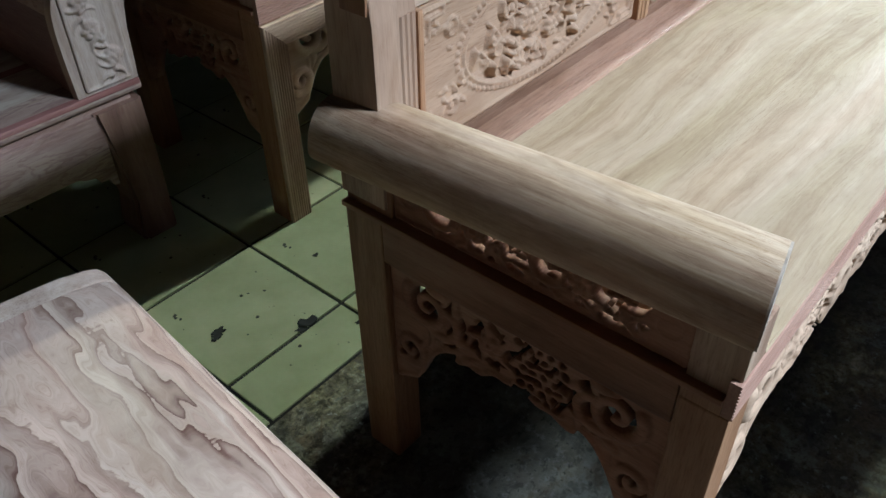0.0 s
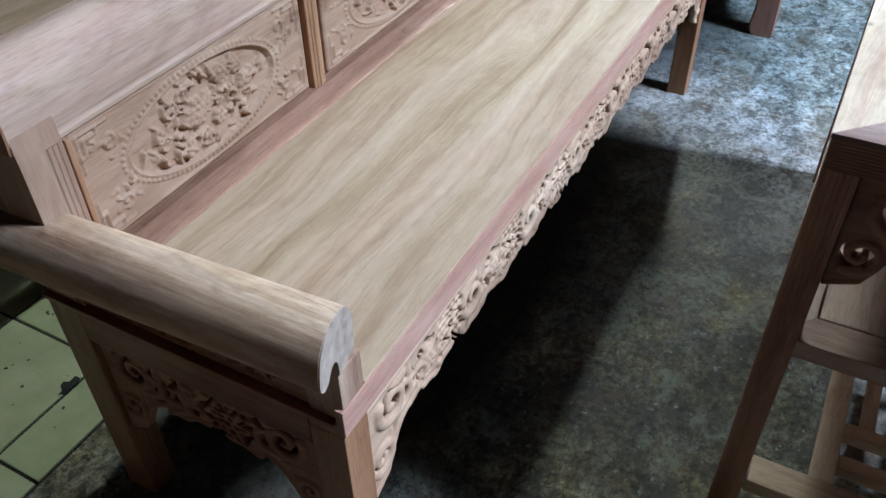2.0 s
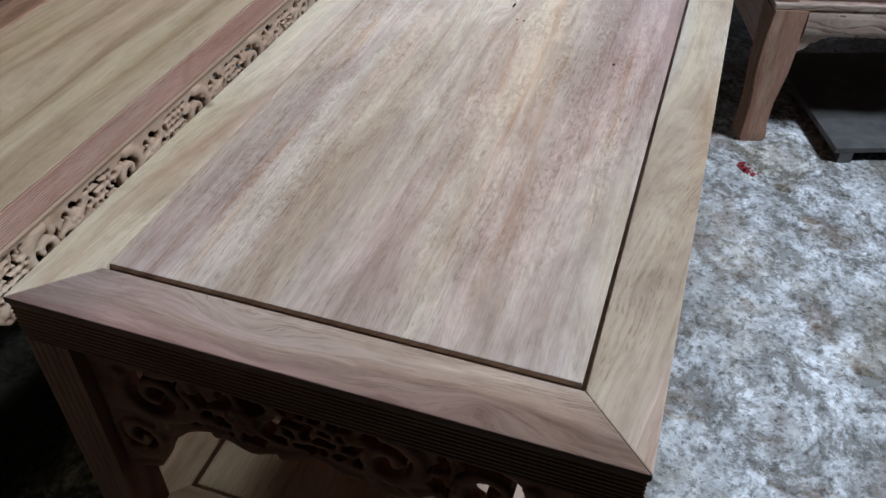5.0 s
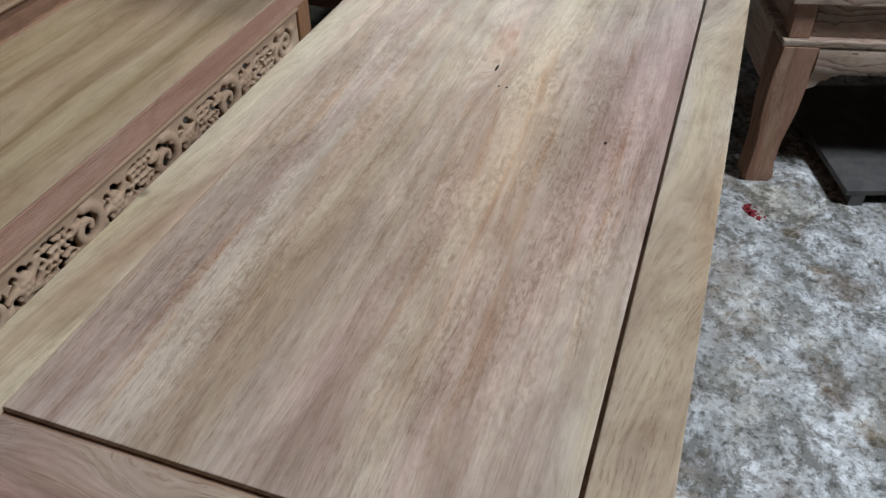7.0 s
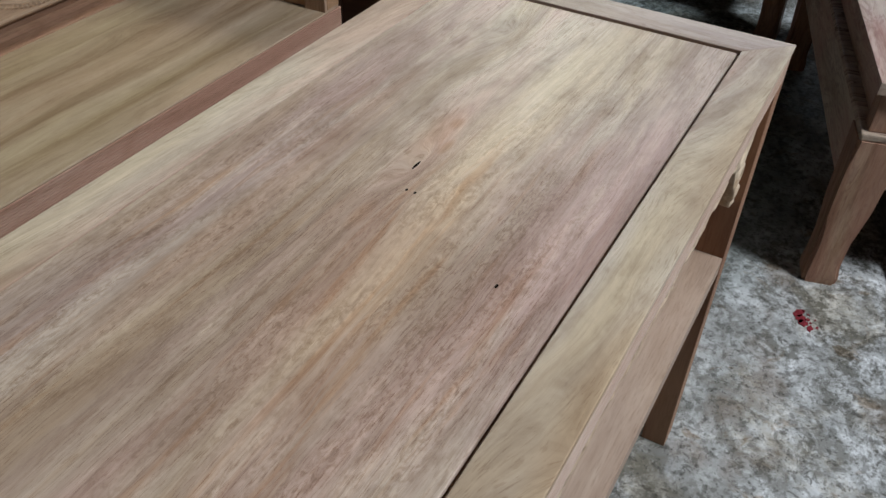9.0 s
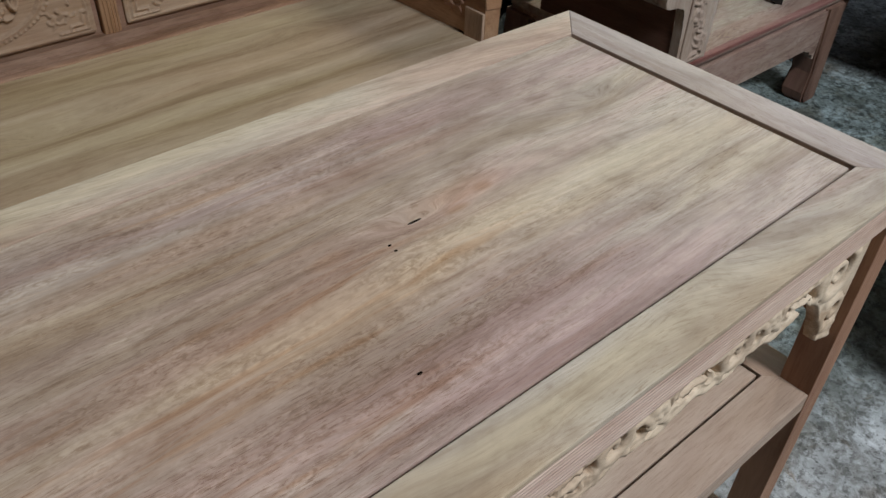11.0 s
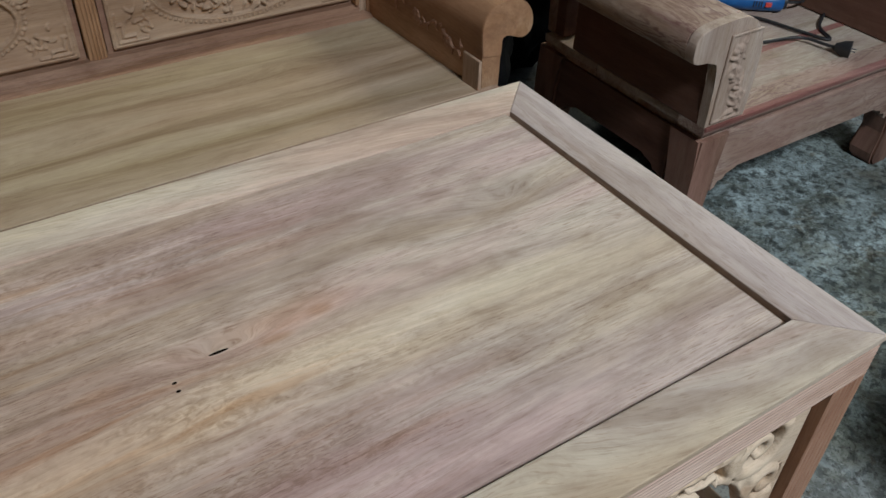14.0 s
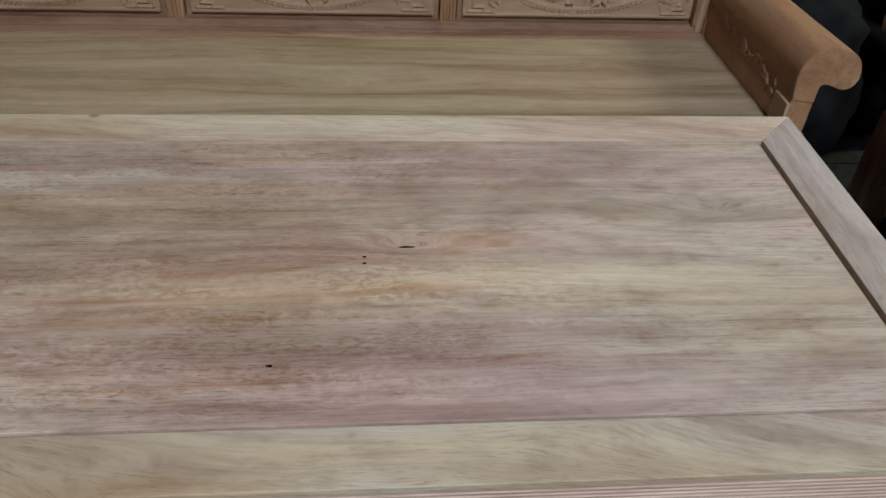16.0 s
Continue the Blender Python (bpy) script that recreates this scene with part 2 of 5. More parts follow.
    col = mix(nt, col, mix(nt, col, (0.55, 0.44, 0.36), 1.0, "MULTIPLY"), calc(nt, "MULTIPLY", calc(nt, "MULTIPLY", pore, gate), 0.65 * contrast))
    for at, size in rough_zones:
        zone = calc(nt, "MINIMUM", calc(nt, "MULTIPLY", spot(nt, at, size), 1.8), 1.0)
        rip = noise_tex(nt, level(nt, along, h, 110.0, 270.0, seed + 9), 1.0, 3, 0.6, 0.8)
        some = ramp(nt, noise_tex(nt, level(nt, along, h, 7.0, 60.0, seed + 10), 1.0, 3, 0.6, 0.4), [(0.4, grey(0.1)), (0.6, (1, 1, 1))])
        k = calc(nt, "MULTIPLY", zone, some)
        col = mix(nt, col, ramp(nt, rip, [(0.34, (1.22, 1.22, 1.18)), (0.47, (1, 1, 1)), (0.56, (0.72, 0.62, 0.5)), (0.68, (0.4, 0.31, 0.22))]), calc(nt, "MULTIPLY", k, 0.55), "MULTIPLY")
        rust = ramp(nt, noise_tex(nt, level(nt, along, h, 3.6, 62.0, seed + 14), 1.0, 4, 0.66, 0.3), [(0.52, (0, 0, 0)), (0.64, (1, 1, 1))])
        col = mix(nt, col, mix(nt, col, (0.80, 0.60, 0.42), 1.0, "MULTIPLY"), calc(nt, "MULTIPLY", calc(nt, "MULTIPLY", rust, zone), 0.62))
    for at, size, shade, amount in blots:
        col = mix(nt, col, mix(nt, col, shade, 1.0, "MULTIPLY"), calc(nt, "MULTIPLY", calc(nt, "SMOOTH_MIN", spot(nt, at, size), 0.6, 0.3), amount))
    dull = 1.0
    for at, size in holes:
        k = calc(nt, "MINIMUM", calc(nt, "MULTIPLY", spot(nt, at, size), 8.0), 1.0)
        col = mix(nt, col, (0.006, 0.004, 0.003), k)
        dull = calc(nt, "MULTIPLY", dull, calc(nt, "SUBTRACT", 1.0, k))
    nt.links.new(col, bsdf.inputs["Base Color"])
    nt.links.new(ramp(nt, hair, [(0.3, grey(rough + 0.12)), (0.7, grey(rough - 0.08))]), bsdf.inputs["Roughness"])
    if holes:
        nt.links.new(calc(nt, "MULTIPLY", dull, gloss), bsdf.inputs["Specular IOR Level"])
    else:
        bsdf.inputs["Specular IOR Level"].default_value = gloss
    bump(nt, bsdf, hair, 0.3, 0.0006)
    return m


def plain(name, a, b, scale=12.0, rough=0.7, metal=0.0, relief=0.001):
    m, nt, bsdf = nodes_of(name)
    n = noise_tex(nt, mapped(nt, (1, 1, 1)), scale, 5, 0.6)
    nt.links.new(ramp(nt, n, [(0.32, a), (0.68, b)]), bsdf.inputs["Base Color"])
    bsdf.inputs["Roughness"].default_value, bsdf.inputs["Metallic"].default_value = rough, metal
    bump(nt, bsdf, n, 0.4, relief)
    return m


SEAT_Z = 0.48
PALE = dict(dark=(0.42, 0.28, 0.20), base=(0.56, 0.42, 0.31), light=(0.66, 0.54, 0.42))
TAN = dict(dark=(0.25, 0.155, 0.11), base=(0.38, 0.26, 0.19), light=(0.50, 0.385, 0.29))
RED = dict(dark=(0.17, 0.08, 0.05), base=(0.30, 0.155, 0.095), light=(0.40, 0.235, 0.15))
# end rails of bench and table carry their shade in this darker red
END_SHADE = dict(dark=(0.10, 0.043, 0.024), base=(0.20, 0.097, 0.054), light=(0.285, 0.152, 0.09))
LEG = dict(dark=(0.13, 0.066, 0.036), base=(0.25, 0.128, 0.063), light=(0.335, 0.19, 0.10))
ROSE = dict(dark=(0.36, 0.255, 0.205), base=(0.50, 0.415, 0.345), light=(0.59, 0.52, 0.445))
m_seat = figured("bench_seat_wood", "x", dark=(0.225, 0.15, 0.085), base=(0.335, 0.25, 0.162), light=(0.415, 0.325, 0.228), seed=1.0, warp=0.07, contrast=0.48, gloss=0.12, rough=0.56, pale=0.3, pink=(1.03, 0.94, 0.9), gold=(0.98, 1.0, 0.88), eyes=[((0.55, 1.08, SEAT_Z), (0.35, 0.09, 2.0), 0.05), ((1.1, 1.2, SEAT_Z), (0.25, 0.07, 2.0), -0.04), ((-0.1, 1.2, SEAT_Z), (0.4, 0.12, 2.0), 0.025)])
m_arm_red = wood("bench_red_arm_wood", "y", dark=(0.22, 0.12, 0.07), base=(0.38, 0.22, 0.12), light=(0.47, 0.30, 0.18), tint=(0.36, 0.18, 0.09), seed=3.7, figure=0.5)
m_arm = figured("bench_arm_wood", "y", dark=(0.22, 0.13, 0.075), base=(0.40, 0.285, 0.18), light=(0.52, 0.41, 0.30), gloss=0.08, seed=3.5, warp=0.04, pale=0.5)
m_bench_x = wood("bench_wood_along", "x", dark=(0.17, 0.09, 0.05), base=(0.28, 0.168, 0.108), light=(0.37, 0.235, 0.16), tint=(0.31, 0.175, 0.112), seed=2.0)
m_bench_y = wood("bench_wood_across", "y", **END_SHADE, tint=(0.26, 0.12, 0.058), seed=3.0, figure=0.5)
m_stile = wood("stile_wood", "z", dark=(0.24, 0.125, 0.06), base=(0.37, 0.215, 0.115), light=(0.45, 0.28, 0.16), tint=(0.36, 0.19, 0.1), seed=4.5, figure=0.4)
m_post = wood("bench_post_wood", "z", dark=(0.28, 0.18, 0.12), base=(0.42, 0.30, 0.21), light=(0.52, 0.395, 0.29), tint=(0.42, 0.27, 0.18), seed=4.2, figure=0.5)
m_bench_z = wood("bench_wood_upright", "z", **LEG, tint=(0.34, 0.18, 0.1), seed=4.0, figure=0.4)
m_endgrain = plain("grey_end_grain", (0.23, 0.18, 0.135), (0.42, 0.345, 0.27), 55, 0.7)
m_rose_edge = wood("bench_edge_wood", "x", dark=(0.26, 0.14, 0.095), base=(0.365, 0.215, 0.152), light=(0.44, 0.29, 0.215), tint=(0.37, 0.2, 0.138), seed=5.0, clouds=0.5)
m_crest = wood("bench_crest_wood", "x", **PALE, tint=(0.55, 0.36, 0.28), seed=6.0)
m_carve = wood("carved_wood", "x", dark=(0.28, 0.18, 0.11), base=(0.42, 0.288, 0.188), light=(0.50, 0.365, 0.25), tint=(0.41, 0.265, 0.17), seed=7.0, rough=0.7)
m_apron = wood("pale_carved_wood", "x", dark=(0.30, 0.205, 0.14), base=(0.47, 0.335, 0.225), light=(0.55, 0.415, 0.29), tint=(0.46, 0.31, 0.205), seed=6.5, rough=0.7)
m_panel_frame = wood("panel_frame_wood", "x", dark=(0.2, 0.11, 0.075), base=(0.31, 0.19, 0.13), light=(0.40, 0.27, 0.19), tint=(0.3, 0.16, 0.11), seed=7.5, rough=0.6)
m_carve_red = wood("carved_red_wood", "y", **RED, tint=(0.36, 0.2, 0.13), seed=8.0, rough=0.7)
m_top = figured("table_panel_wood", "x", dark=(0.315, 0.235, 0.19), base=(0.425, 0.34, 0.28), light=(0.51, 0.43, 0.355), seed=9.0, warp=0.03, swirl=0.5, rough=0.48, gloss=0.32,
                eyes=[((0.64, 0.2615, 0.756), (0.06, 0.022, 2.0), 0.018), ((0.66, 0.262, 0.756), (0.16, 0.05, 2.0), 0.018), ((0.60, 0.23, 0.756), (0.4, 0.12, 2.0), -0.02), ((0.95, 0.315, 0.756), (0.17, 0.06, 2.0), 0.03)],
                rough_zones=[((0.45, 0.17, 0.756), (0.42, 0.17, 1.0)), ((0.40, 0.38, 0.756), (0.45, 0.09, 1.0))],
                holes=[((0.637, 0.2605, 0.756), (0.0085, 0.0016, 0.02)), ((0.598, 0.247, 0.756), (0.0021, 0.0014, 0.02)), ((0.598, 0.238, 0.756), (0.0021, 0.0014, 0.02)), ((0.524, 0.1155, 0.756), (0.0028, 0.0015, 0.02))],
                blots=[((0.75, 0.08, 0.756), (0.6, 0.05, 1.0), (1.0, 0.945, 0.975), 1.0), ((0.62, 0.24, 0.756), (0.3, 0.1, 1.0), (1.04, 0.95, 0.88), 0.8), ((0.90, 0.25, 0.756), (0.34, 0.16, 1.0), (1.2, 1.22, 1.15), 1.0), ((0.5, 0.448, 0.756), (1.5, 0.03, 1.0), (1.16, 1.16, 1.08), 1.0), ((0.25, 0.36, 0.756), (0.4, 0.12, 1.0), (0.88, 0.82, 0.80), 0.9), ((0.35, 0.2, 0.756), (0.45, 0.2, 1.0), (0.95, 0.89, 0.74), 1.0), ((0.70, 0.272, 0.756), (0.07, 0.02, 1.0), (0.94, 0.80, 0.68), 0.9), ((0.725, 0.264, 0.756), (0.014, 0.008, 1.0), (0.72, 0.6, 0.46), 1.0), ((0.68, 0.252, 0.756), (0.02, 0.006, 1.0), (0.84, 0.66, 0.46), 0.9), ((0.46, 0.2, 0.756), (0.25, 0.05, 1.0), (1.02, 0.91, 0.84), 0.9), ((0.545, 0.262, 0.756), (0.03, 0.010, 1.0), (0.85, 0.70, 0.55), 0.9), ((0.945, 0.325, 0.756), (0.075, 0.02, 1.0), (0.76, 0.74, 0.74), 1.0), ((0.55, 0.35, 0.756), (0.3, 0.025, 1.0), (0.9, 0.74, 0.66), 1.0), ((0.72, 0.415, 0.756), (0.4, 0.04, 1.0), (1.0, 0.90, 0.92), 1.0)])
# its left-end blot paints brown grain and a bystander's shadow together
m_top_frame_x = figured("table_frame_wood_along", "x", dark=(0.34, 0.26, 0.20), base=(0.445, 0.365, 0.295), light=(0.52, 0.445, 0.365), contrast=0.9, gloss=0.28, seed=10.0, warp=0.06, slope=0.12, pink=(1.02, 0.9, 0.9), gold=(1.02, 1.0, 0.9), eyes=[((0.40, 0.0, 0.757), (0.3, 0.06, 2.0), 0.03), ((0.78, 0.05, 0.757), (0.3, 0.06, 2.0), -0.025)], blots=[((0.12, 0.025, 0.757), (0.5, 0.1, 1.0), (0.74, 0.64, 0.5), 1.0), ((0.5, 0.49, 0.757), (2.0, 0.08, 1.0), (1.2, 1.18, 1.06), 1.0), ((0.16, 0.475, 0.757), (0.3, 0.06, 1.0), (0.92, 0.88, 0.70), 1.0), ((0.45, 0.0, 0.757), (0.16, 0.025, 1.0), (0.86, 0.72, 0.56), 1.0), ((0.62, 0.03, 0.757), (0.2, 0.02, 1.0), (1.12, 1.1, 0.98), 1.0), ((0.8, 0.0, 0.757), (0.18, 0.03, 1.0), (0.85, 0.76, 0.64), 1.0), ((0.30, 0.497, 0.757), (0.008, 0.006, 1.0), (0.25, 0.22, 0.2), 1.0)])
m_top_frame_y = figured("table_frame_wood_across", "y", dark=(0.28, 0.20, 0.16), base=(0.42, 0.345, 0.305), light=(0.52, 0.44, 0.39), seed=11.0, warp=0.08, contrast=0.6)
m_heart_y = figured("table_heartwood_across", "y", dark=(0.17, 0.105, 0.075), base=(0.30, 0.205, 0.155), light=(0.39, 0.295, 0.23), seed=11.5, warp=0.09, swirl=0.6, eyes=[((0.03, 0.3, 0.757), (0.05, 0.14, 2.0), 0.025), ((0.02, 0.12, 0.757), (0.05, 0.12, 2.0), -0.02)], blots=[((0.03, 0.47, 0.757), (0.09, 0.07, 1.0), (0.5, 0.56, 0.6), 1.0), ((0.01, 0.01, 0.757), (0.08, 0.06, 1.0), (0.7, 0.7, 0.72), 1.0)])
m_leg = wood("table_leg_wood", "z", **RED, tint=(0.4, 0.24, 0.15), seed=12.0, figure=0.3)
m_leg_y = wood("table_edge_wood_across", "y", **END_SHADE, tint=(0.34, 0.2, 0.13), seed=12.5, figure=0.3)
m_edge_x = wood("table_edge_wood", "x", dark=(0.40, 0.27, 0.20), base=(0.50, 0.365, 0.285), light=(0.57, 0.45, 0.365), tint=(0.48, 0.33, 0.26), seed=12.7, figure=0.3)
m_shelf = wood("table_shelf_wood", "x", dark=(0.34, 0.24, 0.17), base=(0.46, 0.35, 0.265), light=(0.54, 0.44, 0.34), tint=(0.45, 0.33, 0.255), seed=13.0, figure=0.5)
m_rail_y = wood("table_rail_wood", "y", **TAN, tint=(0.46, 0.32, 0.2), seed=14.0, figure=0.4)
m_slat = wood("table_slat_wood", "x", dark=(0.42, 0.29, 0.18), base=(0.58, 0.44, 0.29), light=(0.66, 0.52, 0.36), tint=(0.56, 0.45, 0.28), seed=15.0, figure=0.3)
m_slat_y = wood("table_slat_wood_across", "y", dark=(0.42, 0.29, 0.18), base=(0.58, 0.44, 0.29), light=(0.66, 0.52, 0.36), tint=(0.56, 0.45, 0.28), seed=15.5, figure=0.3)
m_table_carve = wood("table_carved_wood", "x", dark=(0.42, 0.30, 0.2), base=(0.58, 0.45, 0.32), light=(0.66, 0.54, 0.40), tint=(0.55, 0.42, 0.3), seed=16.0, rough=0.7)
m_rose_x = wood("rosewood_along", "x", **ROSE, tint=(0.45, 0.20, 0.17), grain=1.0, seed=17.0, figure=1.4, veins=0.5)
m_rose_y = figured("rosewood_across", "y", dark=(0.33, 0.225, 0.17), base=(0.42, 0.325, 0.255), light=(0.49, 0.41, 0.33), seed=18.0, warp=0.13, swirl=1.2, veins=1.0, vein_pitch=0.027, pale=0.2, contrast=0.8, vein_color=(0.11, 0.052, 0.036), eyes=[((-0.74, 1.2, 0.575), (0.06, 0.16, 2.0), 0.05), ((-0.80, 1.05, 0.575), (0.05, 0.12, 2.0), -0.04)], pink=(1.0, 0.84, 0.82), gold=(1.0, 1.0, 0.94))
m_rose_z = wood("rosewood_upright", "z", dark=(0.2, 0.09, 0.06), base=(0.36, 0.21, 0.14), light=(0.46, 0.32, 0.22), tint=(0.38, 0.19, 0.14), seed=19.0, veins=0.4)
m_rose_carve = wood("rosewood_carved", "z", dark=(0.31, 0.23, 0.18), base=(0.43, 0.345, 0.28), light=(0.50, 0.42, 0.35), tint=(0.46, 0.34, 0.26), seed=20.0, rough=0.7)

BROWN = dict(dark=(0.22, 0.145, 0.11), base=(0.38, 0.28, 0.22), light=(0.50, 0.40, 0.33))
# near-black brown: the shade on the armchairs' sides, put into the wood colour
SIDE_SHADE = dict(dark=(0.07, 0.035, 0.025), base=(0.13, 0.07, 0.048), light=(0.2, 0.115, 0.08))
m_side_shade = wood("side_shade_wood", "y", **SIDE_SHADE, tint=(0.17, 0.08, 0.055), seed=24.0)
m_grey_x = wood("greyed_rosewood", "x", dark=(0.24, 0.15, 0.12), base=(0.385, 0.295, 0.235), light=(0.49, 0.405, 0.335), tint=(0.36, 0.22, 0.175), seed=25.0, figure=1.2, veins=0.6)
m_sap = wood("red_sapwood", "x", dark=(0.15, 0.055, 0.045), base=(0.26, 0.11, 0.092), light=(0.38, 0.22, 0.19), tint=(0.26, 0.13, 0.11), seed=26.0)
m_board = wood("greyed_seat_boards", "x", dark=(0.34, 0.25, 0.21), base=(0.425, 0.365, 0.295), light=(0.515, 0.455, 0.375), tint=(0.38, 0.285, 0.235), seed=27.0, figure=1.2, veins=0.3)
m_brown_y = wood("brown_rosewood_across", "y", **BROWN, tint=(0.33, 0.25, 0.16), seed=22.0, figure=1.0, veins=0.8)
m_brown_z = wood("brown_rosewood_upright", "z", dark=(0.09, 0.045, 0.032), base=(0.19, 0.11, 0.078), light=(0.28, 0.18, 0.13), tint=(0.36, 0.2, 0.15), seed=23.0, veins=0.25)


def concrete():
    m, nt, bsdf = nodes_of("worn_concrete")
    v = mapped(nt, (1, 1, 1))
    big, mid, fine = noise_tex(nt, v, 1.3, 4, 0.6), noise_tex(nt, v, 10.0, 9, 0.78, 0.5), noise_tex(nt, v, 70.0, 5, 0.7)
    ground = ramp(nt, big, [(0.35, (0.12, 0.115, 0.095)), (0.5, (0.18, 0.174, 0.155)), (0.65, (0.25, 0.245, 0.225))])
    flakes = calc(nt, "ADD", calc(nt, "MULTIPLY", mid, 0.72), calc(nt, "MULTIPLY", fine, 0.3))
    paint = ramp(nt, flakes, [(0.455, (0, 0, 0)), (0.505, (0.6,) * 3), (0.56, (1, 1, 1))])
    where = ramp(nt, noise_tex(nt, mapped(nt, (1, 1, 1), loc=(3, 1, 0)), 2.2, 3), [(0.3, (0.25,) * 3), (0.6, (1, 1, 1))])
    # worn olive floor, spread and darkened to carry the shade round the bench
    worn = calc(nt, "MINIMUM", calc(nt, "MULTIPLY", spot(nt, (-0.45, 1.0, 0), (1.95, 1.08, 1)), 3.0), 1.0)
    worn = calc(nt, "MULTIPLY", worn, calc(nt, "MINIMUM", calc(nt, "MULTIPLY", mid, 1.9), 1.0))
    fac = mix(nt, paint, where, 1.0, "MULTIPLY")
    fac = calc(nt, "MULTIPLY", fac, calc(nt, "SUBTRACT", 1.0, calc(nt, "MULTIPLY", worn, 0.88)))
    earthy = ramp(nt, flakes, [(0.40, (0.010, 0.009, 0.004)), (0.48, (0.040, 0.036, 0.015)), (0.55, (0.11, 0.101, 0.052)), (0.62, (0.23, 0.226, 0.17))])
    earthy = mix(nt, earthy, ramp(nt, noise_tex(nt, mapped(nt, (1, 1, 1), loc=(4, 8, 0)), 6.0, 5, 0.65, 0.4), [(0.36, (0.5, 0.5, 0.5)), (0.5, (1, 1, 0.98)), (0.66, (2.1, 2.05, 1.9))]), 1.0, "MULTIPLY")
    grit = ramp(nt, noise_tex(nt, mapped(nt, (1, 1, 1), loc=(1, 6, 0)), 62.0, 3, 0.6), [(0.63, (0, 0, 0)), (0.69, (1, 1, 1))])
    earthy = mix(nt, earthy, (0.30, 0.33, 0.28), calc(nt, "MULTIPLY", grit, 0.8))
    rest = ramp(nt, noise_tex(nt, mapped(nt, (1, 1, 1), loc=(2, 9, 0)), 3.4, 7, 0.74, 0.4), [(0.50, (0, 0, 0)), (0.56, (1, 1, 1))])
    crumbs = ramp(nt, flakes, [(0.44, grey(0.1)), (0.53, (1, 1, 1))])
    earthy = mix(nt, earthy, (0.185, 0.20, 0.155), calc(nt, "MULTIPLY", calc(nt, "MULTIPLY", rest, crumbs), 0.75))
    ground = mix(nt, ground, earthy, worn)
    # unseen floor away from the painted aisle beside the table, darkened to cut bounce
    tc, sep = nt.nodes.new("ShaderNodeTexCoord"), nt.nodes.new("ShaderNodeSeparateXYZ")
    nt.links.new(tc.outputs["Object"], sep.inputs[0])
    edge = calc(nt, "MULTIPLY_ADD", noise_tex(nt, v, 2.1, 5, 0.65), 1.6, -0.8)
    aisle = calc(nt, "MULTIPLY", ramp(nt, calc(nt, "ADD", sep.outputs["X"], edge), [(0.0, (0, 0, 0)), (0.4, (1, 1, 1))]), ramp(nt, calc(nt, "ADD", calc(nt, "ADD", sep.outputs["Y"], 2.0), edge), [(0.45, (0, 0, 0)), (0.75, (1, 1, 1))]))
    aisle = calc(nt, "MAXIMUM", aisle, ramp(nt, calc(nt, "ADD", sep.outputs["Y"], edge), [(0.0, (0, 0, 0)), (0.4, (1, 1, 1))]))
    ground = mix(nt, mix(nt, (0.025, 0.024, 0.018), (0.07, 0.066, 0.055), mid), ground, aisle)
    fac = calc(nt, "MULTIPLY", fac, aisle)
    col = mix(nt, ground, mix(nt, (0.35, 0.35, 0.338), (0.57, 0.57, 0.56), ramp(nt, noise_tex(nt, mapped(nt, (1, 1, 1), loc=(8, 2, 0)), 8.0, 6, 0.68, 0.5), [(0.4, (0, 0, 0)), (0.58, (1, 1, 1))])), fac)
    stain = ramp(nt, noise_tex(nt, mapped(nt, (1, 1, 1), loc=(7, 4, 0)), 5.0, 4, 0.6), [(0.56, (0, 0, 0)), (0.66, (1, 1, 1))])
    col = mix(nt, col, (0.16, 0.11, 0.07), calc(nt, "MULTIPLY", stain, 0.5))
    pits = ramp(nt, noise_tex(nt, mapped(nt, (1, 1, 1), loc=(5, 5, 0)), 46.0, 4, 0.62, 0.6), [(0.335, (1, 1, 1)), (0.385, (0, 0, 0))])
    col = mix(nt, col, (0.085, 0.078, 0.068), calc(nt, "MULTIPLY", pits, 0.7))
    spots = ramp(nt, noise_tex(nt, mapped(nt, (1, 1, 1), loc=(9, 1, 0)), 17.0, 5, 0.66, 0.5), [(0.32, (1, 1, 1)), (0.36, (0, 0, 0))])
    col = mix(nt, col, (0.13, 0.122, 0.11), calc(nt, "MULTIPLY", spots, 0.65))
    tan = ramp(nt, noise_tex(nt, mapped(nt, (1, 1, 1), loc=(3, 7, 0)), 3.1, 6, 0.7, 0.4), [(0.52, (0, 0, 0)), (0.62, (1, 1, 1))])
    col = mix(nt, col, mix(nt, col, (0.74, 0.66, 0.52), 1.0, "MULTIPLY"), calc(nt, "MULTIPLY", tan, 0.7))
    # darkness behind the bench's far end, put into the floor colour as shade
    gap_shade = calc(nt, "MINIMUM", calc(nt, "MULTIPLY", spot(nt, (1.8, 1.5, 0), (0.75, 0.75, 1)), 3.0), 1.0)
    col = mix(nt, col, mix(nt, (0.012, 0.014, 0.014), (0.05, 0.054, 0.054), mid), calc(nt, "MULTIPLY", gap_shade, 0.9))
    # shade under the long bench, painted into the concrete
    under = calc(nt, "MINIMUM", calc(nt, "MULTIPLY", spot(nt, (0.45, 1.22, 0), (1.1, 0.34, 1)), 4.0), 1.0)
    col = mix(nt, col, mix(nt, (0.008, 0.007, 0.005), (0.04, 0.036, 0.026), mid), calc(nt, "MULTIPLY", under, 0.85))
    # floor by the armchair: darker and bluer, with dark chips
    bare = calc(nt, "MINIMUM", calc(nt, "MULTIPLY", spot(nt, (2.2, 0.55, 0), (1.1, 0.75, 1)), 2.5), 1.0)
